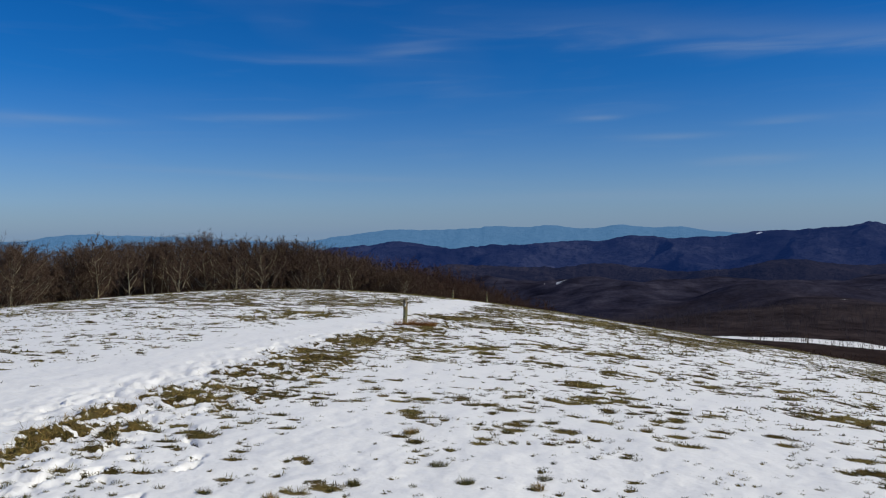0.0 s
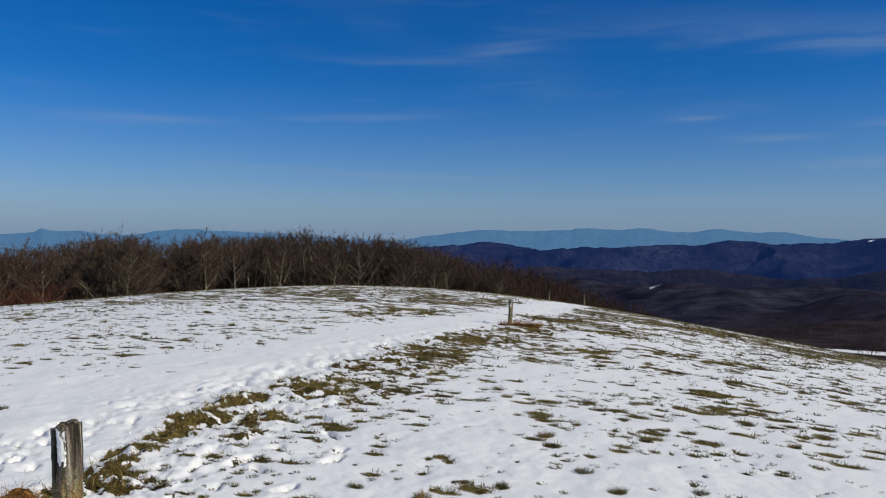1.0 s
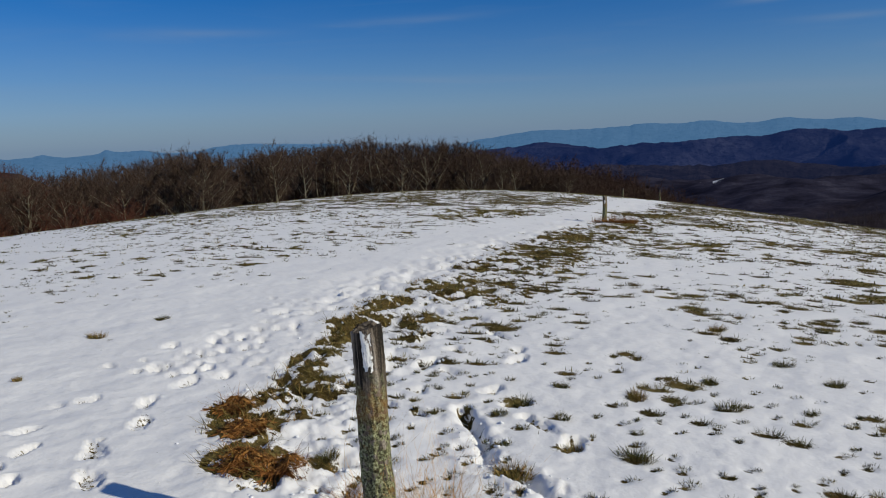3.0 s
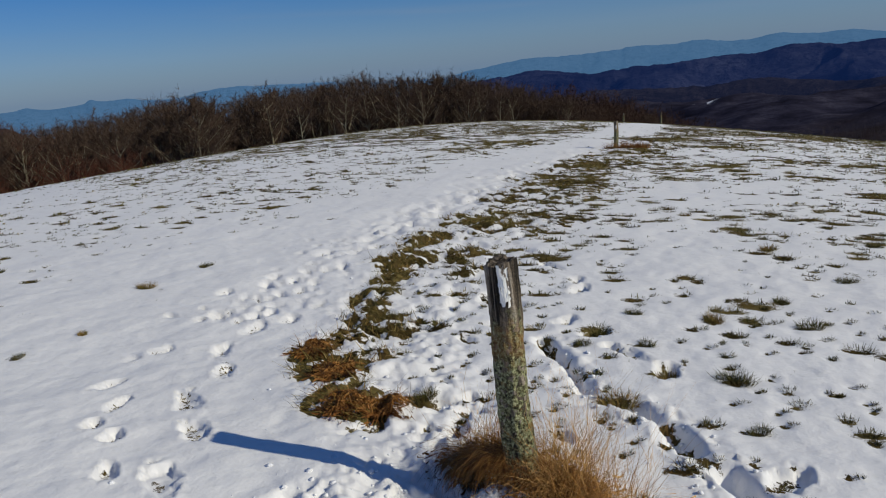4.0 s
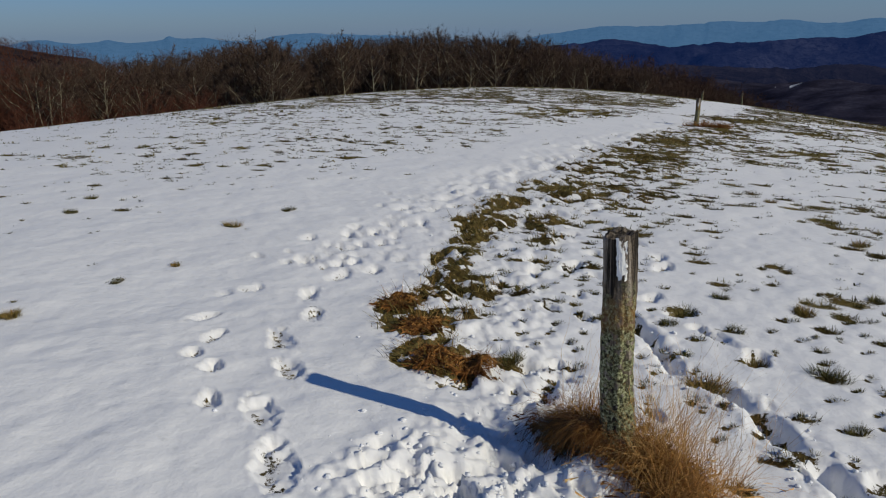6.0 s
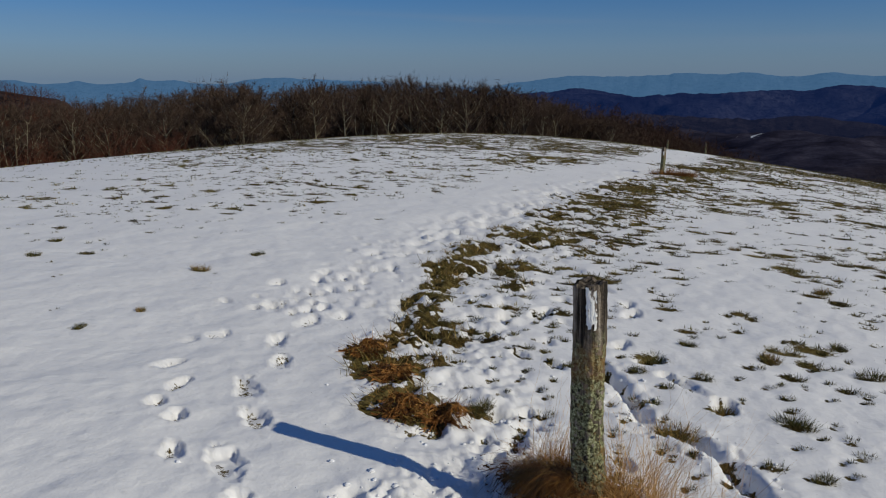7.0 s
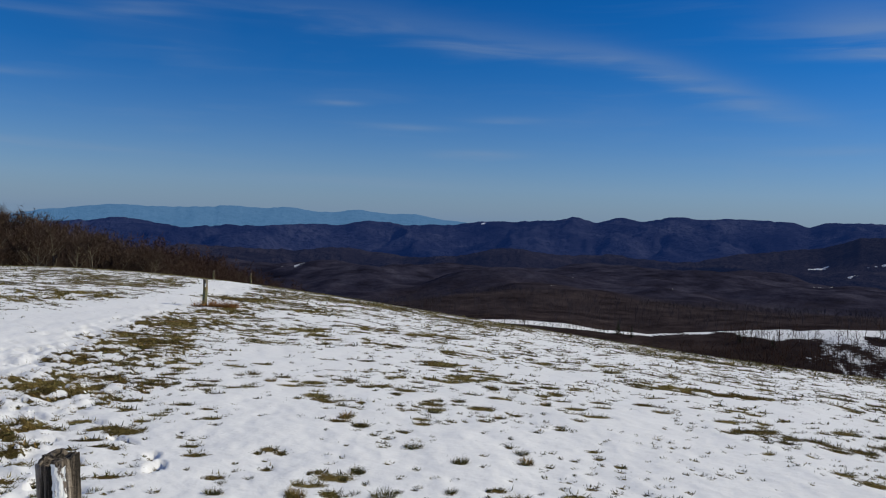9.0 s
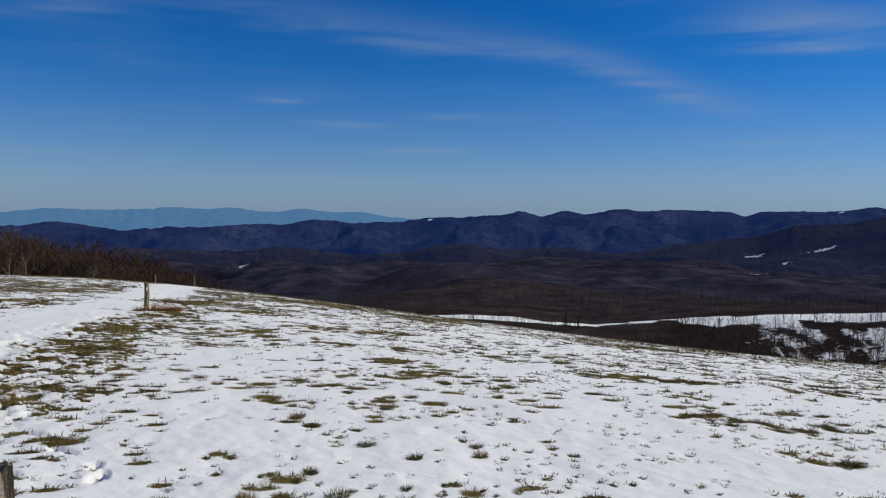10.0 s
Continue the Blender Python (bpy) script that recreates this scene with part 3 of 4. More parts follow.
def bare_at(x, y):
    r, a = polar(x, y)
    i = np.clip((x - RX0) / CELL, 0, nx - 2)
    j = np.clip((y - RY0) / CELL, 0, ny - 2)
    i0, j0 = i.astype(int), j.astype(int)
    fi, fj = i - i0, j - j0
    m = (melt[i0, j0] * (1 - fi) + melt[i0 + 1, j0] * fi) * (1 - fj) + (melt[i0, j0 + 1] * (1 - fi) + melt[i0 + 1, j0 + 1] * fi) * fj
    inside = (x > RX0) & (x < RX1) & (y > RY0) & (y < RY1)
    far = (1 - sm(r, 85, 110)) * sm(grassy(x, y) * .5 + (fbm(x * 1.7, y * 1.7, 4, 33) - .5) * 1.5, .14, .5) * .62
    v = np.where(inside, np.maximum(m, far * sm(r, 24, 36)), far * sm(r, 24, 36))
    v = np.maximum(v, matted(x, y) * .82)
    v = np.maximum(v, sm(patchy(x, y) + (fbm(x * 2.6, y * 3.4, 4, 36) - .5) * 2.4, .45, .9) * sm(patchy(x, y), .12, .35) * .74)
    d, along = furrow(x, y)
    soil = (1 - sm(d + (fbm(x * 9, y * 9, 3, 89) - .5) * .16, .02, .08)) * sm(fbm(along * 3.1 + 4, along * 0 + 7, 2, 90) + (fbm(x * 14, y * 14, 3, 91) - .5) * .7, .42, .58)
    v = np.maximum(v, soil * .8 * sm(y, .2, .5))
    ring = np.exp(-((np.hypot((x - .16) / 1.35, (y - .02) / .85) / .26) ** 2)) * .9  # earth round the foot of the post
    for px, py, hd, sc, dp in PRINTS:
        if dp < .034 or math.hypot(px + .5, py + .4) < .85:
            continue
        own = np.flatnonzero((np.abs(x - px) < .3) & (np.abs(y - py) < .3))
        c, s = math.cos(radians(hd)), math.sin(radians(hd))
        u = ((x[own] - px) * s + (y[own] - py) * c) / (.12 * sc)
        w = ((x[own] - px) * c - (y[own] - py) * s) / (.04 * sc ** .5) + .3
        soil = (.56 + 2.6 * (dp - .034)) * sm(1.3 - np.hypot(u, w) + (fbm(x[own] * 16, y[own] * 16, 3, 17) - .5) * 2.4, .1, .6)
        v[own] = np.maximum(v[own], soil * (.84 if px < -1.3 else 1.0))
    rim = np.interp(a, AZ, RIM)
    edge = sm(a, -22, -10) * (1 - sm(r, 85, 110)) * sm(r, rim - 9, rim + 1) * sm(fbm(x * .5, y * .5, 3, 35), .22, .45) * .78
    return np.maximum(np.maximum(v, ring), edge)


def meadow(r, a, x, y):
    """Open snow fields in the far woods."""
    w = (fbm(x / 30, y / 30, 3, 70) - .5)
    low = np.interp(a, [17, 24, 30, 36, 44, 52], [434, 430, 438, 444, 440, 436])
    top = np.interp(a, [17, 24, 30, 32.6, 34, 36.5, 44, 52], [453, 454, 453, 450, 450, 457, 467, 475])
    m = sm(r, low - 14 + w * 40, low + 6 + w * 40) * (1 - sm(r, top - 4 + w * 24, top + 6 + w * 24)) * sm(a, 15, 18) * (1 - .30 * sm(fbm(x / 16, y / 7, 4, 76), .50, .66))
    glade = sm(a + (fbm(x / 25, y / 25, 3, 72) - .5) * 6, 38, 45) * sm(r, 300, 340) * (1 - sm(r, 425, 440)) * (.37 + .22 * sm(fbm(x / 7, y / 7, 4, 73), .40, .60))
    slope = .72 * np.exp(-((a - 4.6) / 2.2) ** 2 - ((r - 1400) / 110) ** 2) * sm(fbm(x / 26, y / 16, 4, 74), .50, .60)
    bits = .5 * sm(a, 12, 20) * sm(r, 700, 800) * (1 - sm(r, 1500, 1600)) * sm(fbm(x / 40, y / 30, 5, 75), .74, .80)
    return np.maximum(np.maximum(m, glade), np.maximum(slope, bits))


def build_ground():
    az = np.concatenate([np.arange(-75, -44, .31), np.arange(-44, 30, .23), np.arange(30, 75.01, .31), np.arange(78.5, 284, 3.5)])
    rad = [.35]
    while rad[-1] < 4900:
        r = rad[-1]
        rad.append(r * (1.03 if r < 1.4 else 1.0058 if r < 6 else 1.009 if r < 26 else 1.013 if r < 90 else 1.03 if r < 430 else 1.017 if r < 1800 else 1.04))
    rad = np.array(rad)
    A, R = np.meshgrid(np.radians(az), rad, indexing='ij')
    x, y = OX + R * np.sin(A), OY + R * np.cos(A)
    xf, yf = x.ravel(), y.ravel()
    z = land(xf, yf) + relief(xf, yf)
    bare = bare_at(xf, yf)
    z = z - .018 * np.clip(bare, 0, 1) * (1 - sm(R.ravel(), 20, 40))
    r, a = polar(xf, yf)
    rim = np.interp(a, AZ, RIM)
    wood = sm(r, rim + 10, rim + 17) * (1 - meadow(r, a, xf, yf))
    n, m = A.shape
    verts = np.stack([xf, yf, z], -1)
    hub = len(verts)
    verts = np.vstack([verts, [[OX, OY, float(land(np.array([OX]), np.array([OY]))[0])]]])
    idx = np.arange(n * m).reshape(n, m)
    nxt = np.roll(idx, -1, axis=0)
    q = np.stack([idx[:, :-1], idx[:, 1:], nxt[:, 1:], nxt[:, :-1]], -1).reshape(-1, 4)[:, ::-1]
    cap = np.stack([idx[:, 0], nxt[:, 0], np.full(n, hub), np.full(n, hub)], -1)
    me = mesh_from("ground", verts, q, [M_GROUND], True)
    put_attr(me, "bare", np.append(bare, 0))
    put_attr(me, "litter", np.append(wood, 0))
    put_attr(me, "canopy_haze", np.append(sm(r, 250, 520), 0))
    # bluer ground the farther it lies, standing in for haze in the air
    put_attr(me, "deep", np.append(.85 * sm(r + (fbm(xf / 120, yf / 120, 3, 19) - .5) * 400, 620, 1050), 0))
    bm = bmesh.new()
    bm.from_mesh(me)
    bm.verts.ensure_lookup_table()
    for k in range(n):
        bm.faces.new((bm.verts[int(idx[k, 0])], bm.verts[hub], bm.verts[int(nxt[k, 0])])).smooth = True
    bm.to_mesh(me)
    bm.free()
    return tagged(new("ground", me), "old snow over a grassy bald, falling to woods", "ground", kind="structure")


ground = build_ground()


def foot(x, y):
    """Height of the snow at one place."""
    p = np.array([float(x)]), np.array([float(y)])
    return float(land(*p)[0] + relief(*p)[0])


# ---- mountains ----
def bumps(a, items):
    return sum(h * np.exp(-((a - c) / w) ** 2) for c, h, w in items)


def ridge(name, label, mat, a0, a1, near, crest_r, foot_z, crest, rough, seed, step=.16, rows=34, clear=()):
    """A long range: front slope cut by ravines, crest line and back slope."""
    az = np.arange(a0, a1 + .01, step)
    u = np.concatenate([np.linspace(0, 1, rows), np.linspace(1.05, 1.5, 8)])
    A, U = np.meshgrid(az, u, indexing='ij')
    R = near + (crest_r - near) * U
    x, y = OX + R * np.sin(np.radians(A)), OY + R * np.cos(np.radians(A))
    top = 1.9 + crest_r * np.tan(np.radians(crest(A) + (fbm(A * 1.1, A * 0 + seed, 5, seed) + .6 * fbm(A * 3.1, A * 0 + seed, 3, seed + 9) - .8) * rough[0]))
    front = np.clip(U, 0, 1)
    wx = x + (fbm(x / 420, y / 420, 2, seed + 1) - .5) * 300
    wave = 1 - np.abs(2 * fbm(wx / 430, y / 520, 5, seed + 3) - 1)
    shape = front ** 1.15
    z = foot_z + (top - foot_z) * shape + (wave - .72) * rough[1] * np.sin(np.pi * np.clip(front, 0, 1)) ** .8
    z = z - np.clip(U - 1, 0, 1) * 260
    n, m = A.shape
    idx = np.arange(n * m).reshape(n, m)
    q = np.stack([idx[:-1, :-1], idx[1:, :-1], idx[1:, 1:], idx[:-1, 1:]], -1).reshape(-1, 4)
    me = mesh_from(name, np.stack([x, y, z], -1).reshape(-1, 3), q, [mat], True)
    field = np.zeros(A.shape)
    for ca, cu, ha, hu in clear:
        field = np.maximum(field, np.exp(-((A - ca) / ha) ** 2 - ((U - cu - .03 * (A - ca)) / hu) ** 2))
    field = field + (fbm(A * 7, U * 45, 4, seed + 20) - .5) * 1.5 * sm(field, .08, .4)
    put_attr(me, "open", field.ravel())
    return tagged(new(name, me), label, "mountains", kind="structure")


# pale blue base colour and strong emission are the horizon's haze, painted in
M_FAR = hill_material("haze_glow_range", (.03, .05, .08), (.035, .055, .085), (.04, .06, .09), .002, (.075, .195, .37), .64)
# weaker blue emission, painted haze for the nearer ranges; main range base bluish too
M_MAIN = hill_material("haze_glow_forest_range", (.007, .008, .020), (.019, .021, .038), (.040, .042, .064), .004, (.020, .060, .25), .21, .6)
M_SPUR = hill_material("dark_forest_haze_glow", (.010, .009, .012), (.021, .018, .023), (.038, .032, .036), .006, (.03, .055, .17), .15, .7)

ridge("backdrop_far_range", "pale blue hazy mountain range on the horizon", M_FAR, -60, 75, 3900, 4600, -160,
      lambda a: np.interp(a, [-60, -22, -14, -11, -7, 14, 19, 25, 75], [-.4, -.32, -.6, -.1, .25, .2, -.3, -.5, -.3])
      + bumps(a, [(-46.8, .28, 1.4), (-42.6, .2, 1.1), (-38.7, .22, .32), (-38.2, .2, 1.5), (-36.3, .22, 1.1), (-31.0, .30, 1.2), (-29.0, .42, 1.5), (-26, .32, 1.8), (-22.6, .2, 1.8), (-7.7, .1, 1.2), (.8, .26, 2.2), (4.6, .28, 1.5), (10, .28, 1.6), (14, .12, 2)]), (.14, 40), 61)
ridge("backdrop_main_range", "wooded mountain range with snow patches, dark blue from painted haze", M_MAIN, -26, 80, 2150, 3200, -165,
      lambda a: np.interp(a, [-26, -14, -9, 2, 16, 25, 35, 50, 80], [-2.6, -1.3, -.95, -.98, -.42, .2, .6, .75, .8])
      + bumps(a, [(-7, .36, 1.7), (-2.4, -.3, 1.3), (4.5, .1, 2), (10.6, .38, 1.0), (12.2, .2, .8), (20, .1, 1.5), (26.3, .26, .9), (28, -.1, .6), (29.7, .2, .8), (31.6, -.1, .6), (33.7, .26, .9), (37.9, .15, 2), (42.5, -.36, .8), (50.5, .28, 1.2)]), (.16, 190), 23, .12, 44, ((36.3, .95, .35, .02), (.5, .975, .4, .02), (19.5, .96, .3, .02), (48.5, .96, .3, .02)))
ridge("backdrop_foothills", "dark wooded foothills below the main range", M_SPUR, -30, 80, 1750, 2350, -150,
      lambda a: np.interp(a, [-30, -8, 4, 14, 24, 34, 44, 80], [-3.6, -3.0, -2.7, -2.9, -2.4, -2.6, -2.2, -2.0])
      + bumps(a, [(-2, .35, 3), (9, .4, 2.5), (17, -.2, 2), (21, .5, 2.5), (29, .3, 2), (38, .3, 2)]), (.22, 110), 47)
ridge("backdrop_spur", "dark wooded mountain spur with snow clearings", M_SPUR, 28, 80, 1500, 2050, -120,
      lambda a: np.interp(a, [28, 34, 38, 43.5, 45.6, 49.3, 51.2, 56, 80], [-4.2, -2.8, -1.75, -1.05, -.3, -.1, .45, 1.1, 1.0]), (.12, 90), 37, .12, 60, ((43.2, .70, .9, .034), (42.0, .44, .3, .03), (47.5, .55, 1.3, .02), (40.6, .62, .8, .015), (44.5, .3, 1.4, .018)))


# ---- helpers for things ----
def part(name, me, parent, label=""):
    ob = new(name, me)
    ob.parent = parent
    return tagged(ob, label)


def blades(base, heading, lean, bend, length, width, segs=3, side=None):
    """Ribbons that rise from base and bow over: one quad strip a blade."""
    n = len(base)
    hx, hy = np.sin(heading), np.cos(heading)
    wx, wy = (hy, -hx) if side is None else (np.sin(side), np.cos(side))
    p = np.array(base, float)
    rows = []
    for k in range(segs + 1):
        t = k / segs
        w = width * (1 - .85 * t) * .5
        rows.append(np.stack([p[:, 0] - wx * w, p[:, 1] - wy * w, p[:, 2]], -1))
        rows.append(np.stack([p[:, 0] + wx * w, p[:, 1] + wy * w, p[:, 2]], -1))
        th = lean + bend * (t + .5 / segs)
        d = length / segs
        p = p + np.stack([hx * np.sin(th) * d, hy * np.sin(th) * d, np.cos(th) * d], -1)
    v = np.stack(rows, 1).reshape(-1, 3)
    o = (np.arange(n) * 2 * (segs + 1))[:, None, None]
    q = np.array([[2 * k, 2 * k + 1, 2 * k + 3, 2 * k + 2] for k in range(segs)])[None]
    return v, (o + q).reshape(-1, 4)


def join(parts):
    vs, qs, n = [], [], 0
    for v, q in parts:
        vs.append(v)
        qs.append(q + n)
        n += len(v)
    return np.vstack(vs), np.vstack(qs)


# ---- fence posts ----
def post_mesh(name, height, radius, seed, sides=36, rings=64, sink=.25):
    """A round, split and weathered post: fluted, cracked, with a broken top."""
    g = np.random.default_rng(seed)
    ang = np.linspace(0, 2 * math.pi, sides, endpoint=False)
    hs = np.concatenate([[-sink], np.linspace(0, height, rings)])
    lobes = sum(g.uniform(.02, .05) * np.sin(k * ang + g.uniform(0, 6)) for k in (2, 3, 5))
    cracks = np.zeros(sides)
    for c in g.choice(sides, 10, replace=False):
        cracks[c] = g.uniform(.05, .15)
    verts, up = [], []
    topcut = (fbm(np.cos(ang) * 2.2 + 9, np.sin(ang) * 2.2 + seed, 3, seed) - .5) * .05 - cracks * .03
    for h in hs:
        u = max(h, 0) / height
        r = radius * (1.02 - .07 * u + .12 * math.exp(-max(h, 0) / .1) + .035 * math.sin(3.1 * u + seed)) * (1 + lobes)
        rough = (fbm(ang * 7 / math.pi * 2 + 5, np.full(sides, h * 26.0), 4, seed + 2) - .5) * .016 * (1 - .6 * float(sm(u, .68, .8)))
        rough = rough + (fbm(ang * 5 + 31, np.full(sides, h * 3.0), 3, seed + 5) - .5) * .010
        groove = cracks * radius * (.25 + .75 * float(sm(u, .5, .95)))
        rr = r + rough - groove
        z = h + topcut * float(sm(u, .86, 1.0))
        wob = .010 * math.sin(5 * u + seed)
        verts.append(np.stack([rr * np.cos(ang) + wob, rr * np.sin(ang) + wob * .6, np.broadcast_to(z, ang.shape)], -1))
        up.append(np.full(sides, u))
    # end grain, sunk and uneven
    for f, dz in ((.82, -.006), (.5, -.016), (.2, -.012)):
        ring = verts[len(hs) - 1].copy()
        c = ring.mean(0)
        ring = c + (ring - c) * f
        ring[:, 2] += dz + (fbm(ring[:, 0] * 40, ring[:, 1] * 40, 3, seed + 7) - .5) * .018
        verts.append(ring)
        up.append(np.full(sides, 1.0))
    n = len(verts)
    idx = np.arange(n * sides).reshape(n, sides)
    nxt = np.roll(idx, -1, axis=1)
    q = np.stack([idx[:-1], nxt[:-1], nxt[1:], idx[1:]], -1).reshape(-1, 4)
    V = np.vstack(verts)
    me = mesh_from(name, V, q, [M_POST], True)
    put_attr(me, "height", np.concatenate(up))
    bm = bmesh.new()
    bm.from_mesh(me)
    bm.verts.ensure_lookup_table()
    bm.faces.new([bm.verts[int(i)] for i in idx[-1]])
    bm.faces.new([bm.verts[int(i)] for i in idx[0][::-1]])
    bm.to_mesh(me)
    bm.free()
    return me, V.reshape(n, sides, 3), hs


def blaze_mesh(V, hs, a_from, a_to, z0, z1, seed):
    """A worn patch of paint that hugs the post, with ragged edges and gaps along the cracks."""
    n, sides, _ = V.shape
    bm = bmesh.new()
    g = random.Random(seed)
    keep = {}
    for k in range(len(hs) - 1):
        for j in range(a_from, a_to):
            c = (V[k, j % sides] + V[k + 1, (j + 1) % sides]) / 2
            e = (fbm(np.array([j * .9]), np.array([c[2] * 30.0]), 3, seed)[0] - .5) * .12
            if not (z0 + e < c[2] < z1 + e * .5):
                continue
            f = []
            for kk, jj in ((k, j), (k, j + 1), (k + 1, j + 1), (k + 1, j)):
                key = (kk, jj % sides)
                if key not in keep:
                    p = V[key].copy()
                    d = p[:2] / max(1e-6, float(np.hypot(*p[:2])))
                    jx, jz = g.uniform(-.0035, .0035), g.uniform(-.007, .007)
                    keep[key] = bm.verts.new((p[0] + d[0] * .0025 - d[1] * jx, p[1] + d[1] * .0025 + d[0] * jx, p[2] + jz))
                f.append(keep[key])
            bm.faces.new(f)
    me = bpy.data.meshes.new("paint_blaze")
    bm.to_mesh(me)
    bm.free()
    me.materials.append(M_PAINT)
    return me


def fence_post(x, y, height, radius, seed, label, lean=(0, 0), detail=True, blaze=None):
    me, V, hs = post_mesh("fence_post", height, radius, seed, 72 if detail else 14, 110 if detail else 14)
    ob = tagged(new("fence_post"), label, "fence post", "posts of the fence line")
    part("shaft", me, ob)
    ob.matrix_world = pose(x, y, float(land(np.array([x]), np.array([y]))[0]), lean[0], lean[1], 0)
    if blaze:
        part("paint_blaze", blaze_mesh(V, hs, *blaze, seed), ob, "flaking white paint mark")
    return ob


NEAR_Z = float(land(np.array([0.03]), np.array([0.0]))[0])
fence_post(.05, 0, 1.115 - NEAR_Z, .076, 3, "weathered round fence post with lichen and white paint mark", (0, -3.3), True, (52, 60, .965, 1.13))
fence_post(-.03, 25.3, .98, .085, 5, "grey wooden fence post standing in brown grass", (0, 1.0), True, (52, 58, .70, .84))
fence_post(3.0, 65.5, .98, .075, 8, "thin dark fence post on the brow of the hill", (0, 0), False)
fence_post(-.2, 66.2, .80, .075, 9, "short grey fence post on the brow of the hill", (0, 2), False)


# ---- dry grass at the foot of the post ----
def clump(name, label, mat, spots, count, seed, length, lean, bend, width, out=.6, toward=None, segs=5):
    """Dead grass: many bowed stalks that spring from a few tussocks (x, y, radius, share)."""
    g = np.random.default_rng(seed)
    share = np.array([s[3] for s in spots], float)
    pick = g.choice(len(spots), count, p=share / share.sum())
    S = np.array(spots, float)[pick]
    a = g.uniform(0, 2 * math.pi, count)
    rr = np.sqrt(g.random(count)) * S[:, 2]
    x, y = S[:, 0] + rr * np.sin(a), S[:, 1] + rr * np.cos(a)
    z = land(x, y) + relief(x, y)
    head = np.where(g.random(count) < out, a + g.normal(0, .5, count), g.uniform(0, 2 * math.pi, count))
    bend = (bend[0], bend[1])
    lock = 6.5 * (fbm(x * 13, y * 13, 2, seed) - .5)
    if toward is not None:
        head = np.where(g.random(count) < toward[1], radians(toward[0]) + g.normal(0, .3, count) + lock, head + lock)
    L = length[0] + (length[1] - length[0]) * g.random(count) ** 1.6
    v, q = blades(np.stack([x, y, z - .02], -1), head, np.abs(g.normal(lean[0], lean[1], count)), g.normal(bend[0], bend[1], count).clip(.1, 3.0),
                  L, g.uniform(width[0], width[1], count), segs, g.uniform(0, math.pi, count))
    v[:, :2] += (np.stack([fbm(v[:, 2] * 14 + np.repeat(x, 2 * segs + 2) * 31, np.repeat(y, 2 * segs + 2) * 37, 2, 5),
                           fbm(v[:, 2] * 14 + np.repeat(y, 2 * segs + 2) * 29, np.repeat(x, 2 * segs + 2) * 41, 2, 6)], -1) - .5) * .09 * np.clip(v[:, 2:3] - np.repeat(z, 2 * segs + 2)[:, None], 0, .4) / .2
    floor = land(v[:, 0], v[:, 1]) + relief(v[:, 0], v[:, 1]) + .006
    low = v[:, 2] < floor
    v[low, 2] = floor[low] + g.uniform(0, .02, low.sum())
    whole = tagged(new(name), label, "dry grass")
    whole.location = (spots[0][0], spots[0][1], float(land(np.array([spots[0][0]]), np.array([spots[0][1]]))[0]))
    v = v - np.array(whole.location)
    per_v, per_q = 2 * segs + 2, segs
    for i in range(len(spots)):
        own = np.flatnonzero(pick == i)
        vv = v.reshape(count, per_v, 3)[own].reshape(-1, 3)
        qq = (q.reshape(count, per_q, 4)[0][None] + (np.arange(len(own)) * per_v)[:, None, None]).reshape(-1, 4)
        part("tussock", mesh_from("tussock", vv, qq, [mat]), whole)
    return whole


clump("dry_grass_clump", "matted rust-brown dead grass heaped against the post", M_RUST,
      [(-.05, .10, .06, 2), (-.12, .16, .07, 3), (-.20, .23, .07, 3), (-.28, .31, .06, 2), (.0, .02, .06, 1)], 4800, 31,
      (.17, .42), (.24, .25), (2.3, .7), (.0025, .0045), .2, (-150, .72), 6)
clump("dry_grass_clump", "tall straw-coloured dead grass beside the post", M_STRAW,
      [(.16, .03, .06, 2), (.23, -.04, .07, 4), (.31, -.13, .08, 5), (.30, -.26, .08, 4), (.42, -.25, .08, 3)], 1700, 32,
      (.16, .56), (.48, .38), (1.5, 1.1), (.002, .0038), .2, (120, .55), 6)
clump("dry_grass_clump", "flattened orange-brown dead grass at the post foot", M_RUST,
      [(.12, -.02, .10, 2), (.22, -.14, .12, 3), (.36, -.28, .12, 2)], 1800, 36,
      (.12, .32), (.7, .4), (1.7, .7), (.0025, .005), .3, (140, .6))
clump("dry_grass_clump", "thin upright straw stalks round the post", M_STRAW,
      [(.26, .08, .16, 5), (-.20, .24, .10, 2), (.46, -.08, .14, 3)], 420, 33, (.30, .74), (.16, .14), (.5, .35), (.0018, .003), .3, (95, .5))
clump("dry_grass_clump", "brown dead grass round the far post foot", M_RUST,
      [(.12, 25.1, .22, 2), (.5, 25.15, .3, 3), (.95, 25.3, .25, 2), (-.3, 25.15, .15, 1)], 1300, 34, (.12, .38), (.3, .25), (.7, .4), (.007, .014), .7, None, 3)


# ---- tufts through the snow ----
def tuft_blades(g, x, y, z, size, per, width, length, segs, spread):
    n = len(x)
    k = np.repeat(np.arange(n), per)
    m = len(k)
    a = g.uniform(0, 2 * math.pi, m)
    rr = np.sqrt(g.random(m)) * spread * size[k]
    bx, by = x[k] + rr * np.sin(a) * 1.35, y[k] + rr * np.cos(a) * .85
    L = g.uniform(length[0], length[1], m) * (.6 + .4 * size[k])
    calm = 1.7 if segs == 1 else 1.0
    return blades(np.stack([bx, by, z[k] - .015], -1), a + g.normal(0, .7, m), np.abs(g.normal(.45, .35, m)) * calm, g.normal(.6, .4, m) * calm,
                  L, g.uniform(*width, m), segs, g.uniform(0, math.pi, m))


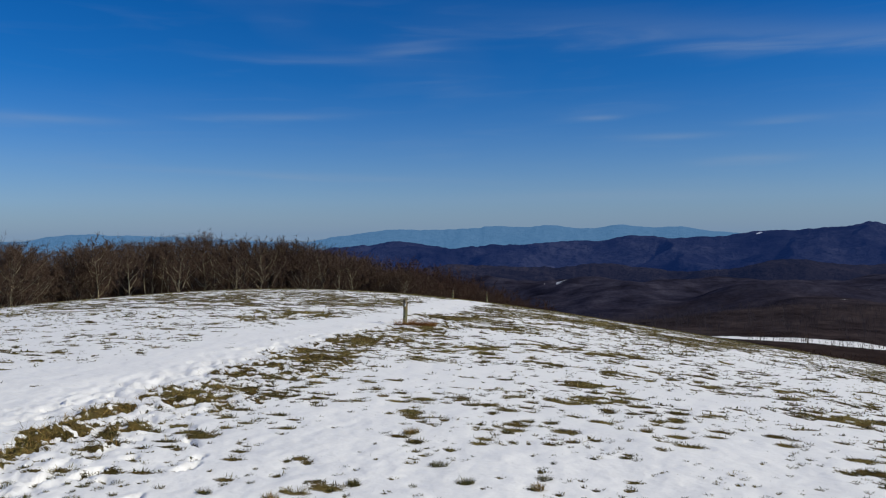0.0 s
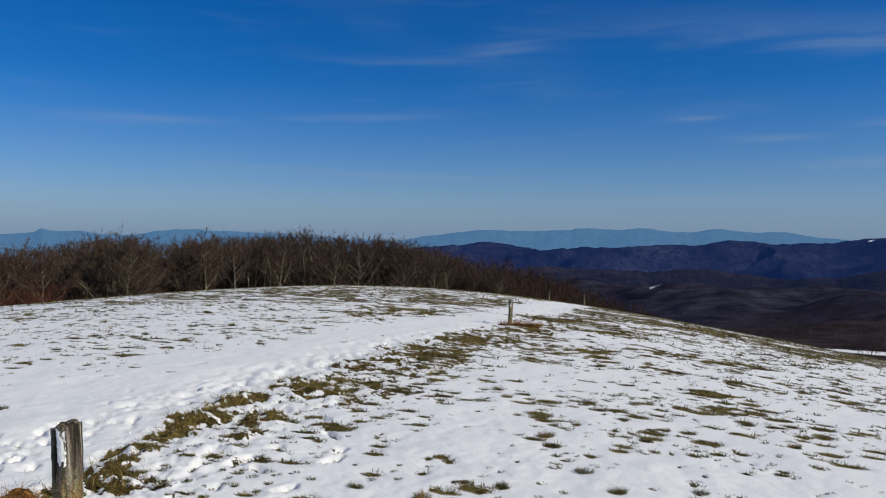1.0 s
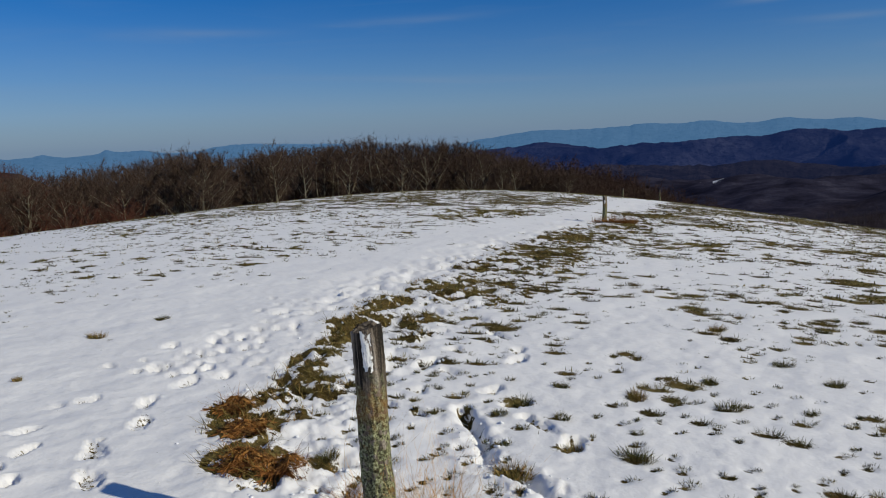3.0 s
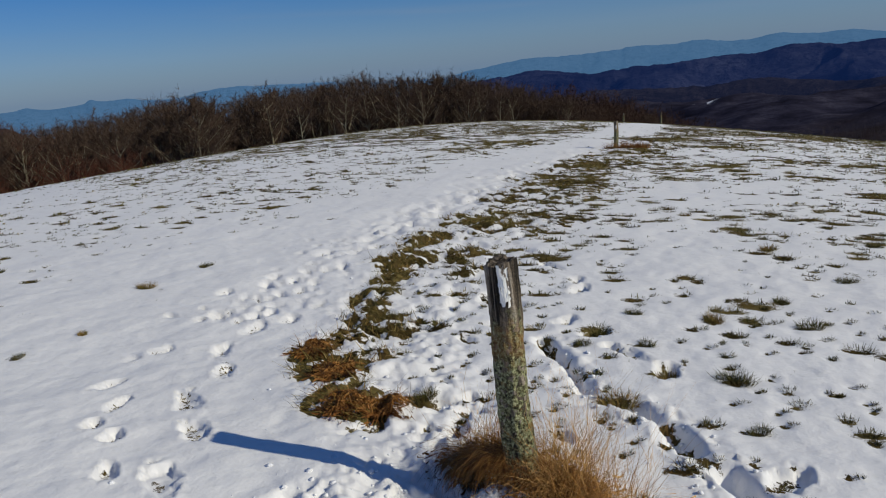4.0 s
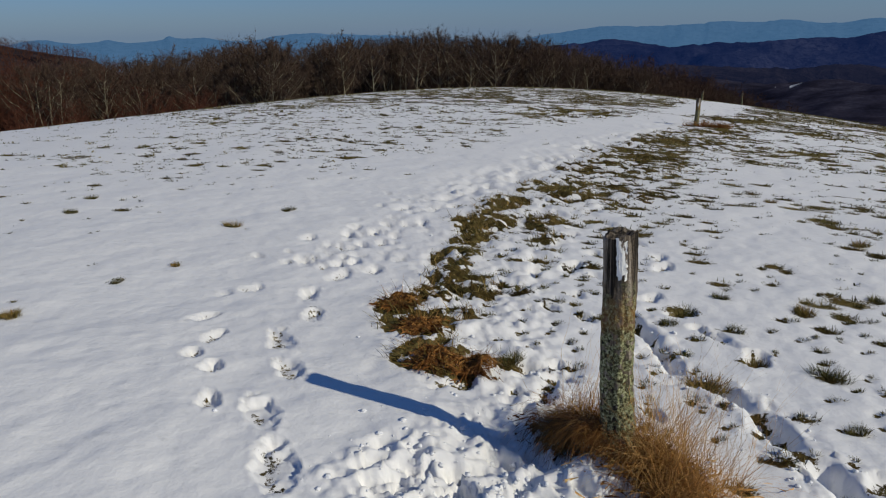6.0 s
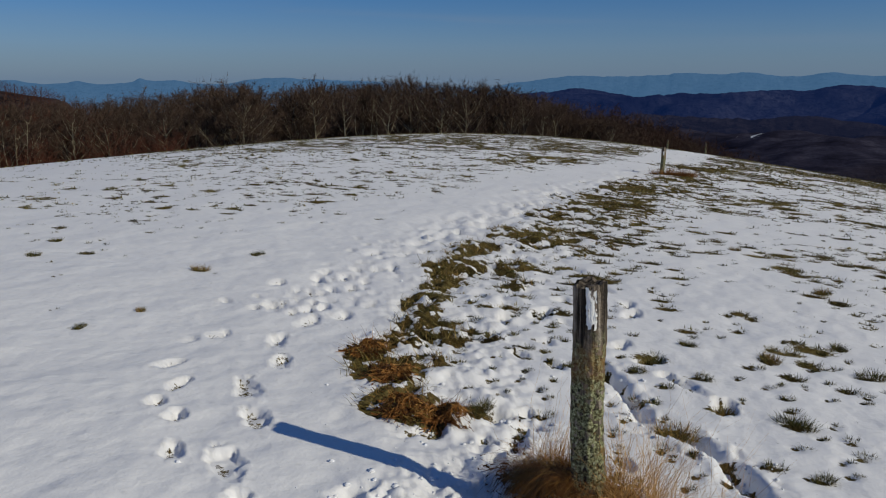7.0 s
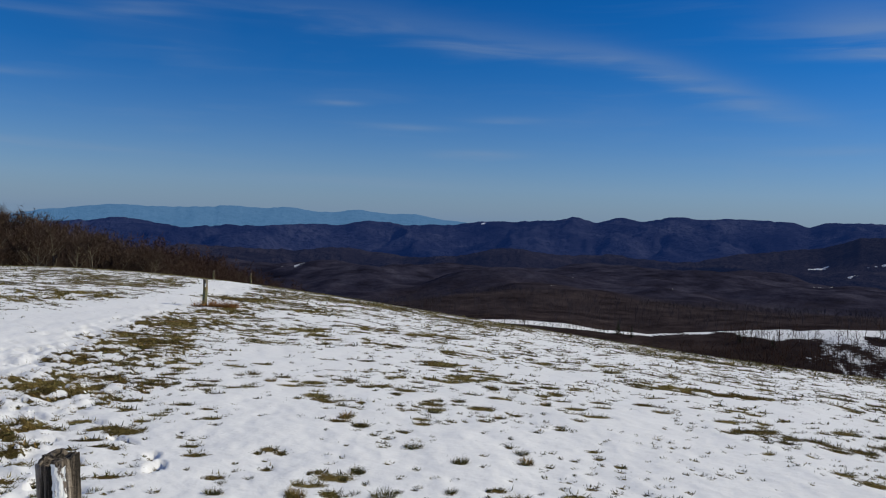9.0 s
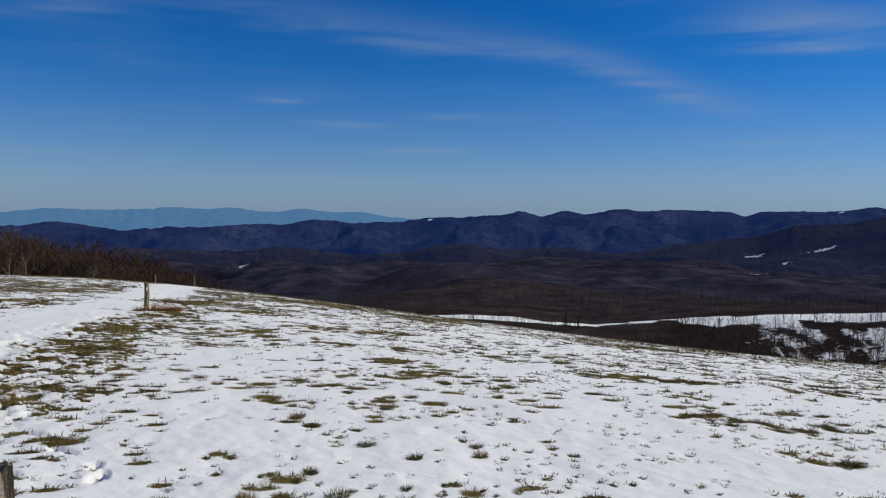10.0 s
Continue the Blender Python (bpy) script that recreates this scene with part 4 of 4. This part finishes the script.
g = np.random.default_rng(51)
tz = land(tx, ty) + relief(tx, ty)
tedge = np.interp(polar(tx, ty)[1], AZ, RIM)
gold = (np.random.default_rng(52).random(len(tx)) < np.clip(1.3 * patchy(tx, ty) + sm(tr, tedge - 14, tedge - 4) * .7 + .12 + .22 * sm(tr, 10, 22), 0, .85)) & (tr > 5)
for which, mat, words in ((~gold, M_TURF, "short olive and brown grass showing through snow"), (gold, M_GOLD, "golden-olive dead grass in bare patches of the snow")):
    bands = []
    for lo, hi, per, width, length, segs, spread in ((0, 7, 84, (.003, .007), (.022, .062), 2, .058), (7, 14, 46, (.009, .016), (.022, .050), 1, .062),
                                                      (14, 28, 13, (.022, .046), (.024, .048), 1, .075), (28, 200, 4, (.05, .10), (.038, .066), 1, .11)):
        s = (tr >= lo) & (tr < hi) & which
        if s.any():
            bands.append(tuft_blades(g, tx[s], ty[s], tz[s], tsize[s], per, width, length, segs, spread))
    v, q = join(bands)
    tagged(new("grass_tufts", mesh_from("grass_tufts", v, q, [mat])), words, "grass", kind="stuff")

# single stalks that poke through the snow
sx, sy = scatter(-12, 18, -2.6, 24, .22, 61, lambda x, y: .26 * np.clip(grassy(x, y), .12, 1))
sz = land(sx, sy) + relief(sx, sy)
v, q = tuft_blades(g, sx, sy, sz, np.full(len(sx), .8), 4, (.003, .007), (.015, .05), 1, .06)
tagged(new("grass_stalks", mesh_from("grass_stalks", v, q, [M_TURF])), "single dead grass stalks in the snow", "grass", kind="stuff")

# the flattened strip along the fence
mx, my = scatter(-4.5, 4.5, .2, 34, .055, 71, lambda x, y: matted(x, y) * np.interp(y, [0, 6, 14, 34], [1, .75, .36, .2]))
mz = land(mx, my) + relief(mx, my)
g = np.random.default_rng(72)
n = len(mx)
k = np.repeat(np.arange(n), 7)
m = len(k)
nearer = np.interp(my[k], [0, 5, 12, 34], [1, 1.3, 2.0, 3.2])
long = (.035 + .15 * g.random(m) ** 1.6) * np.interp(my[k], [0, 5, 9, 34], [1, .8, .6, .5])
base = np.stack([mx[k] + g.normal(0, .03, m), my[k] + g.normal(0, .03, m), mz[k] - .012], -1)
turn, tip, bow = 9 * fbm(mx[k] * 3.5, my[k] * 3.5, 2, 73) + g.normal(0, .7, m), np.abs(g.normal(1.05, .4, m)), g.normal(.6, .5, m)
thick, side = g.uniform(.0035, .008, m) * nearer, g.uniform(0, math.pi, m)
golden = g.random(m) < np.interp(my[k], [0, 2.5, 6, 12, 34], [1, .92, .85, .75, .7])
for which, mat, words in ((golden, M_MAT, "matted golden-brown dead grass along the fence line"), (~golden, M_TURF, "flattened olive grass along the fence line")):
    v, q = blades(base[which], turn[which], tip[which], bow[which], long[which], thick[which], 3, side[which])
    tagged(new("matted_grass", mesh_from("matted_grass", v, q, [mat])), words, "grass", kind="stuff")

# rusty heaps at the near end of the strip
for hx, hy, hr in ((-1.87, 1.86, .11), (-1.18, .80, .12), (-.95, .84, .11), (-1.5, 1.38, .10)):
    clump("dead_grass_tuft", "rust-brown dead grass tuft in trodden snow", M_RUST, [(hx, hy, hr, 1)], 650, int(90 + hx * -20), (.07, .21), (.9, .4), (1.7, 1.0), (.003, .005), .3, None, 4)


# tufts that stand alone
def own_tuft(seed, mat, per):
    g = np.random.default_rng(seed)
    one = np.zeros(1)
    v, q = tuft_blades(g, one, one, one, np.ones(1), per, (.003, .007), (.035, .095), 3, .085)
    return mesh_from("grass_tuft", v, q, [mat])


TUFT_MESH = [own_tuft(100 + k, M_TURF if k % 3 else M_MAT, 300) for k in range(6)]
for k, (ox, oy, os) in enumerate(OWN_TUFTS):
    t = tagged(new("grass_tuft", TUFT_MESH[k % 6]), "olive-brown grass tuft in a melted hollow" if k % 3 else "golden-brown dead grass tuft in the snow", "grass tuft", "lone grass tufts")
    t.matrix_world = pose(ox, oy, foot(ox, oy), 0, 0, 47 * k) @ Matrix.Scale(os * .76, 4)


# ---- crumbs and clods of kicked-up snow ----
def clods():
    g = np.random.default_rng(81)
    n, m, f = 420, 160, 150
    x, y = g.normal(-.50, .36, n), g.normal(-.40, .36, n)
    py = g.uniform(.2, 7, m)
    line = np.array(FURROW)
    u = g.uniform(0, len(line) - 1.001, f)
    fx, fy = np.interp(u, np.arange(len(line)), line[:, 0]), np.interp(u, np.arange(len(line)), line[:, 1])
    x = np.concatenate([x, belt(py) + .4 + g.normal(0, .5, m), fx + g.normal(0, .13, f)])
    y = np.concatenate([y, py, fy + g.normal(0, .10, f)])
    size = .003 + .013 * g.random(len(x)) ** 2.4
    z = land(x, y) + relief(x, y)
    bm = bmesh.new()
    bmesh.ops.create_icosphere(bm, subdivisions=1, radius=1)
    tv = np.array([p.co[:] for p in bm.verts])
    tf = np.array([[p.index for p in f.verts] for f in bm.faces])
    bm.free()
    jit = 1 + g.uniform(-.45, .5, (len(x), len(tv), 1))
    V = tv[None] * jit * size[:, None, None] * np.array([1.2, 1.2, .8]) + np.stack([x, y, z + size * .3], -1)[:, None]
    F = tf[None] + (np.arange(len(x)) * len(tv))[:, None, None]
    return mesh_from("snow_crumbs", V.reshape(-1, 3), F.reshape(-1, 3), [M_SNOW])


tagged(new("snow_crumbs", clods()), "kicked-up clods and crumbs of snow", "snow", kind="stuff")


# ---- bare trees ----
class Wood:
    """Collects tapered limbs and twig ribbons of one tree."""

    def __init__(self, seed):
        self.g = random.Random(seed)
        self.tubes, self.twigs = [], []

    def limb(self, p, d, length, r, segs, wob, lift):
        pts = [(p.copy(), r)]
        for k in range(segs):
            d = (d + Vector((self.g.gauss(0, wob), self.g.gauss(0, wob), self.g.gauss(0, wob) + lift))).normalized()
            p = p + d * (length / segs)
            pts.append((p.copy(), r * (1 - .72 * (k + 1) / segs)))
        return pts

    def twig(self, p, d, length, w):
        self.twigs.append((p.copy(), p + d * length, w))


def bare_tree(seed, height, spread, limbs, subs, twigs, low=.25, stems=1):
    """A leafless tree with a domed crown: limbs fork from the trunk and reach for the crown's hull."""
    w = Wood(seed)
    g = w.g
    for s in range(stems):
        tip = Vector((g.gauss(0, .05), g.gauss(0, .05), 1)) * height * .74
        if stems > 1:
            tip += Vector((math.sin(s * 6.3 / stems), math.cos(s * 6.3 / stems), 0)) * height * .16
        root = Vector((tip.x * .12, tip.y * .12, -.4))
        bow = Vector((g.gauss(0, .045), g.gauss(0, .045), 0)) * height
        thick = height * (.0145 if stems == 1 else .0105)
        trunk = []
        for k in range(9):
            u = k / 8
            p = root.lerp(tip, u) + bow * math.sin(math.pi * u) + Vector((g.gauss(0, .03), g.gauss(0, .03), 0)) * (k > 0)
            trunk.append((p, thick * (1 - .75 * u)))
        w.tubes.append((trunk, 6))
        wide = height * spread * (1 if stems == 1 else .7)
        mid = Vector((tip.x * .8, tip.y * .8, height * .60))
        deep = height * .38
        for k in range(limbs):
            a = k * 2.4 + g.uniform(-.4, .4)
            e = math.asin(-.28 + 1.26 * (k + g.random()) / limbs) if limbs > 1 else .8
            q = g.uniform(.78, 1.0)
            goal = mid + Vector((math.cos(e) * math.sin(a) * wide, math.cos(e) * math.cos(a) * wide, math.sin(e) * deep)) * q
            out = math.hypot(goal.x - tip.x * .5, goal.y - tip.y * .5)
            f = min(.96, max(low, (goal.z - out * g.uniform(.7, 1.3)) / (height * .74)))
            i = min(7, int(f * 8))
            base, rb = trunk[i][0].lerp(trunk[i + 1][0], f * 8 - i), trunk[i][1]
            knee = base.lerp(goal, .5) + Vector((math.sin(a), math.cos(a), -.35)) * out * g.uniform(.02, .22)
            limb = []
            for n in range(6):
                u = n / 5
                p = base * (1 - u) ** 2 + knee * 2 * u * (1 - u) + goal * u * u
                limb.append((p + Vector((g.gauss(0, .12), g.gauss(0, .12), g.gauss(0, .12))) * (n > 0), rb * .6 * (1 - .78 * u)))
            w.tubes.append((limb, 4))
            for j in range(subs):
                h = .3 + .7 * (j + g.random()) / subs
                ii = min(4, int(h * 5))
                sb, sr = limb[ii][0].lerp(limb[ii + 1][0], h * 5 - ii), limb[ii][1]
                d = (sb - mid).normalized() * .55 + Vector((g.gauss(0, .75), g.gauss(0, .75), g.gauss(.3, .5)))
                sub = w.limb(sb, d.normalized(), height * g.uniform(.07, .17), max(.011, sr * .5), 3, .2, .1)
                w.tubes.append((sub, 3))
                for t in range(twigs):
                    i2 = g.randint(0, 2)
                    c = sub[i2][0].lerp(sub[i2 + 1][0], g.random())
                    d = (c - mid).normalized() * .5 + Vector((g.gauss(0, .75), g.gauss(0, .75), g.gauss(.45, .6)))
                    w.twig(c, d.normalized(), g.uniform(.3, .85) * height / 11, .032)
    return w


def tube_arrays(tubes):
    vs, qs, n = [], [], 0
    for pts, sides in tubes:
        ring = []
        for k, (p, r) in enumerate(pts):
            d = (pts[min(k + 1, len(pts) - 1)][0] - pts[max(k - 1, 0)][0]).normalized()
            e = d.orthogonal().normalized()
            f = d.cross(e)
            ring.append([p + (e * math.cos(2 * math.pi * j / sides) + f * math.sin(2 * math.pi * j / sides)) * r for j in range(sides)])
        for rg in ring:
            vs.extend(p[:] for p in rg)
        for k in range(len(pts) - 1):
            for j in range(sides):
                a, b = n + k * sides + j, n + k * sides + (j + 1) % sides
                qs.append((a, b, b + sides, a + sides))
        n += len(pts) * sides
    return np.array(vs), np.array(qs)


def twig_arrays(twigs, seed, fat=1.0):
    """Slender pointed twigs, one face each."""
    g = random.Random(seed)
    vs = []
    for a, c, w in twigs:
        e = (c - a).cross(Vector((g.gauss(0, 1), g.gauss(0, 1), g.gauss(0, 1)))).normalized() * w * fat * .5
        vs += [(a - e)[:], (a + e)[:], c[:]]
    return np.array(vs), np.arange(len(vs)).reshape(-1, 3)


def halves(v, q):
    return v, np.vstack([q[:, [0, 1, 2]], q[:, [0, 2, 3]]])


TREES = []
for k, (sp, li, su, tw, lo, st) in enumerate([(.36, 13, 9, 46, .26, 1), (.42, 15, 9, 46, .20, 1), (.24, 12, 8, 36, .32, 1), (.34, 8, 8, 40, .22, 2),
                                              (.32, 13, 9, 46, .30, 1), (.46, 17, 10, 50, .18, 1), (.28, 12, 8, 40, .34, 1), (.32, 7, 7, 38, .25, 3)]):
    w = bare_tree(300 + k, 11.0, sp, li, su, tw, lo, st)
    big = [t for t in w.tubes if t[1] >= 4]
    fine_limbs = [t for t in w.tubes if t[1] < 4]
    trunk = mesh_from("trunk", *tube_arrays(big), [M_TRUNK], True)
    crown = mesh_from("crown", *join([halves(*tube_arrays(fine_limbs)), twig_arrays(w.twigs, k)]), [M_TWIG])
    TREES.append((trunk, crown))

TOPS_AZ = [-60, -48.7, -45.7, -42.3, -41, -39.4, -36.4, -34.9, -33.6, -32.2, -31.2, -30.1, -28.4, -26.7, -25.9, -24, -21.3, -19.5, -17.6, -16.9, -15.7, -13.8, -12.7, -9.9, -6.4, -2.8, 0, 1.7, 3.4, 7, 12.6, 20.5]
TOPS_EL = [-1.3, -1.33, -1.23, -1.4, -1.3, -1.0, -.8, -.35, -.04, -.06, -.5, -1.0, -.55, .1, -.33, -.25, -.08, .22, -.18, -.03, -.2, -.06, -.3, -1.1, -2.3, -3.2, -3.95, -4.45, -5.3, -6.6, -8.5, -10.0]


def tall(x, y, z, g):
    """Tree height that the site allows."""
    r, a = polar(x, y)
    t = 1.9 + r * np.tan(np.radians(np.interp(a, TOPS_AZ, TOPS_EL))) - z
    return np.clip(t * (1.05 - .22 * g.random(np.shape(x)) ** 1.7), 3.5, 14)


def at_polar(r, a):
    return OX + r * np.sin(np.radians(a)), OY + r * np.cos(np.radians(a))


# the front of the wood: each tree a thing
g = np.random.default_rng(91)
FRONT = 52
fa = np.sort(np.concatenate([np.linspace(-48, -4, FRONT) + g.uniform(-.5, .5, FRONT)]))
fr = np.interp(fa, AZ, RIM) + 13 + g.random(FRONT) ** 1.5 * 20 + np.interp(fa, [-58, -40, -30, -4], [16, 12, 0, 0])
fx, fy = at_polar(fr, fa)
fz = land(fx, fy)
fh = tall(fx, fy, fz, g)
kind = g.integers(0, 8, FRONT)
# broad old crowns that stand above the rest
for a0, r0, h0, k0 in ((-33.0, 74, 11.7, 5), (-26.7, 80, 11.7, 2), (-19.6, 86, 11.8, 1), (-16.9, 90, 11.6, 4), (-13.8, 90, 11.7, 1), (-37.5, 72, 11.2, 0)):
    k = int(np.argmin(np.abs(fa - a0)))
    fx[k], fy[k] = at_polar(r0, a0)
    fz[k] = float(land(fx[k:k + 1], fy[k:k + 1])[0])
    kind[k] = k0
    fh[k] = h0 / 11.6 * float(1.9 + r0 * np.tan(np.radians(np.interp(a0, TOPS_AZ, TOPS_EL))) - fz[k])
for k in range(FRONT):
    trunk, crown = TREES[int(kind[k])]
    tree = tagged(new("bare_tree"), "leafless grey-barked tree at the edge of the wood", "tree", "trees at the wood's edge")
    part("trunk", trunk, tree, "grey bark trunk and limbs")
    part("crown", crown, tree, "fine brown leafless twigs")
    tree.matrix_world = pose(fx[k], fy[k], fz[k] - .1, 0, 0, g.uniform(0, 360)) @ Matrix.Scale(fh[k] / 11.0, 4)


# ---- woods behind and below ----
def simple_tree(seed, limbs, subs, twigs, fat):
    """A bare tree for the depth of the wood: round trunk, flat limbs and twigs."""
    w = bare_tree(seed, 11.0, .31, limbs, subs, twigs, .3, 1)
    trunk = [(w.tubes[0][0][::4], 3)]
    sticks = [(t[0][0][0], t[0][-1][0], max(t[0][0][1], .02) * 2.2) for t in w.tubes[1:]] + [(a, c, v * fat) for a, c, v in w.twigs]
    return join([halves(*tube_arrays(trunk)), twig_arrays(sticks, seed)])


def spread_out(name, label, mat, kinds, x, y, z, h, seed):
    g = np.random.default_rng(seed)
    pick = g.integers(0, len(kinds), len(x))
    turn = g.uniform(0, 2 * math.pi, len(x))
    vs, qs, n = [], [], 0
    for k, (v, q) in enumerate(kinds):
        s = np.flatnonzero(pick == k)
        if not len(s):
            continue
        c, sn = np.cos(turn[s])[:, None], np.sin(turn[s])[:, None]
        f = (h[s] / 11.0)[:, None]
        X = (v[None, :, 0] * c - v[None, :, 1] * sn) * f + x[s][:, None]
        Y = (v[None, :, 0] * sn + v[None, :, 1] * c) * f + y[s][:, None]
        Z = v[None, :, 2] * f + z[s][:, None]
        vs.append(np.stack([X, Y, Z], -1).reshape(-1, 3))
        qs.append((q[None] + (np.arange(len(s)) * len(v))[:, None, None]).reshape(-1, q.shape[1]) + n)
        n += len(s) * len(v)
    return tagged(new(name, mesh_from(name, np.vstack(vs), np.vstack(qs), [mat])), label, "woods", kind="stuff")


g = np.random.default_rng(95)
MIDK = [simple_tree(400 + k, 10, 6, 13, 1.3) for k in range(6)]
n = 560
a = np.concatenate([g.uniform(-46, 3, 410), g.uniform(-15, 3, 150)])
r = np.interp(a, AZ, RIM) + 22 + g.random(n) ** 1.5 * 60 + np.interp(a, [-64, -40, -30], [16, 12, 0])
x, y = at_polar(r, a)
z = land(x, y)
spread_out("wood", "dense leafless wood of brown and grey trees", M_TWIG, MIDK, x, y, z - .1, tall(x, y, z, g), 96)

FARK = [simple_tree(420 + k, 6, 2, 7, 3.4) for k in range(6)]


def far_wood(name, label, n, a0, a1, r0, r1, hmin, hmax, seed, mat, thin=0.0, kinds=FARK):
    g = np.random.default_rng(seed)
    a = g.uniform(a0, a1, n)
    r = np.sqrt(g.uniform(r0 ** 2, r1 ** 2, n))
    x, y = at_polar(r, a)
    z = land(x, y)
    h = g.uniform(hmin, hmax, n)
    if a1 == 24:
        h = np.minimum(h, (1.9 + r * np.tan(np.radians(np.interp(a, TOPS_AZ, TOPS_EL))) - z) * g.uniform(.95, 1.22, n))
    if r1 < 440 and a1 > 40:
        h = np.minimum(h, 1.9 + r * np.tan(np.radians(np.interp(a, [14, 22, 30, 44, 52], [-7.8, -8.0, -8.4, -7.3, -6.9]))) - z)
    keep = ((meadow(r, a, x, y) < .35) | (g.random(n) < thin)) & (h > 2.5)
    return spread_out(name, label, mat, kinds, x[keep], y[keep], z[keep] - .2, h[keep], seed + 1)


far_wood("wood", "brown leafless wood falling away below the bald", 900, -8, 24, 140, 330, 8, 12, 101, M_FARTWIG)
far_wood("wood", "russet-brown treetops below the brow of the bald", 620, -6, 24, 84, 140, 11, 15, 102, M_BROWTWIG, 0.0, [simple_tree(450 + k, 9, 4, 10, 1.6) for k in range(5)])
far_wood("wood", "leafless trees on the slope below the snow field", 1300, 14, 62, 150, 432, 9, 13, 103, M_FARTWIG, 1.0)
far_wood("wood", "leafless trees standing over snowy ground", 420, 37, 58, 330, 440, 8, 12, 104, M_FARTWIG, 1.0)
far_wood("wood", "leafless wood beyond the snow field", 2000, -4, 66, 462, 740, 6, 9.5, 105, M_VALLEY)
far_wood("wood", "russet brush along the left edge of the bald", 420, -64, -36, 58, 88, 2.5, 5.0, 107, M_REDTWIG, 0.0, [simple_tree(440 + k, 8, 4, 10, 1.2) for k in range(5)])

far_wood("wood", "brown leafless wood on the hill beyond the brush", 1900, -68, -39, 330, 650, 7, 9.5, 109, M_REDTWIG, 0.0, [simple_tree(470 + k, 6, 2, 6, 6.5) for k in range(5)])

far_wood("wood", "soft russet-brown leafless wood beside the bald", 300, -66, -41, 78, 112, 6, 8.4, 131, M_REDTWIG, 0.0, [simple_tree(460 + k, 10, 5, 11, 1.2) for k in range(4)])

BRUSH = []
for k in range(5):
    gg = np.random.default_rng(500 + k)
    m = 13
    BRUSH.append(blades(np.stack([gg.normal(0, 2.2, m), gg.normal(0, 2.2, m), np.full(m, -1.0)], -1), gg.uniform(0, 6.28, m), np.abs(gg.normal(0, .25, m)), gg.normal(.1, .2, m),
                        gg.uniform(3.5, 6.5, m), gg.uniform(.8, 1.8, m), 1, gg.uniform(0, 3.14, m)))
g = np.random.default_rng(111)
n = 900
a = g.uniform(-38, -5, n)
r = g.uniform(180, 600, n)
x, y = at_polar(r, a)
keep = meadow(r, a, x, y) < .35
x, y = x[keep], y[keep]
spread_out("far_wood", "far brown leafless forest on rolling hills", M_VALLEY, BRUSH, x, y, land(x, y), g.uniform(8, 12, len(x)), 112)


# conifers and bushes by the far snow field
def conifer(seed):
    g = np.random.default_rng(seed)
    n = 420
    h = g.random(n) ** 1.2
    a = g.uniform(0, 2 * math.pi, n)
    rad = (1 - h) * 2.0 + .12
    rr = rad * np.sqrt(g.random(n))
    base = np.stack([rr * np.sin(a) * .5, rr * np.cos(a) * .5, .5 + h * 6.3], -1)
    v, q = blades(base, a, np.abs(g.normal(1.35, .2, n)), np.full(n, .3), rad * .6 + .1, g.uniform(.15, .4, n), 2, a + math.pi / 2)
    return mesh_from("crown", v, q, [M_NEEDLE])


STEM = mesh_from("conifer", *tube_arrays([([(Vector((0, 0, -.4)), .16), (Vector((0, 0, 3)), .1), (Vector((0, 0, 6.9)), .03)], 6)]), [M_TWIG], True)
for k, (a, r, h) in enumerate([(29.9, 424, 1.15), (30.9, 420, 1.0), (38.4, 418, .95), (40.6, 412, .9)]):
    x, y = at_polar(r, a)
    c = tagged(new("conifer"), "small dark evergreen tree beside the snowy field", "tree", "evergreens by the field")
    part("trunk", STEM, c)
    part("crown", conifer(600 + k), c, "dark green needles")
    c.matrix_world = pose(x, y, float(land(np.array([x]), np.array([y]))[0]), 0, 0, 90 * k) @ Matrix.Scale(h, 4)
far_wood("bushes", "leafless bushes along the edge of the snow field", 120, 19, 31, 412, 430, 4, 7, 121, M_TWIG, 1.0)
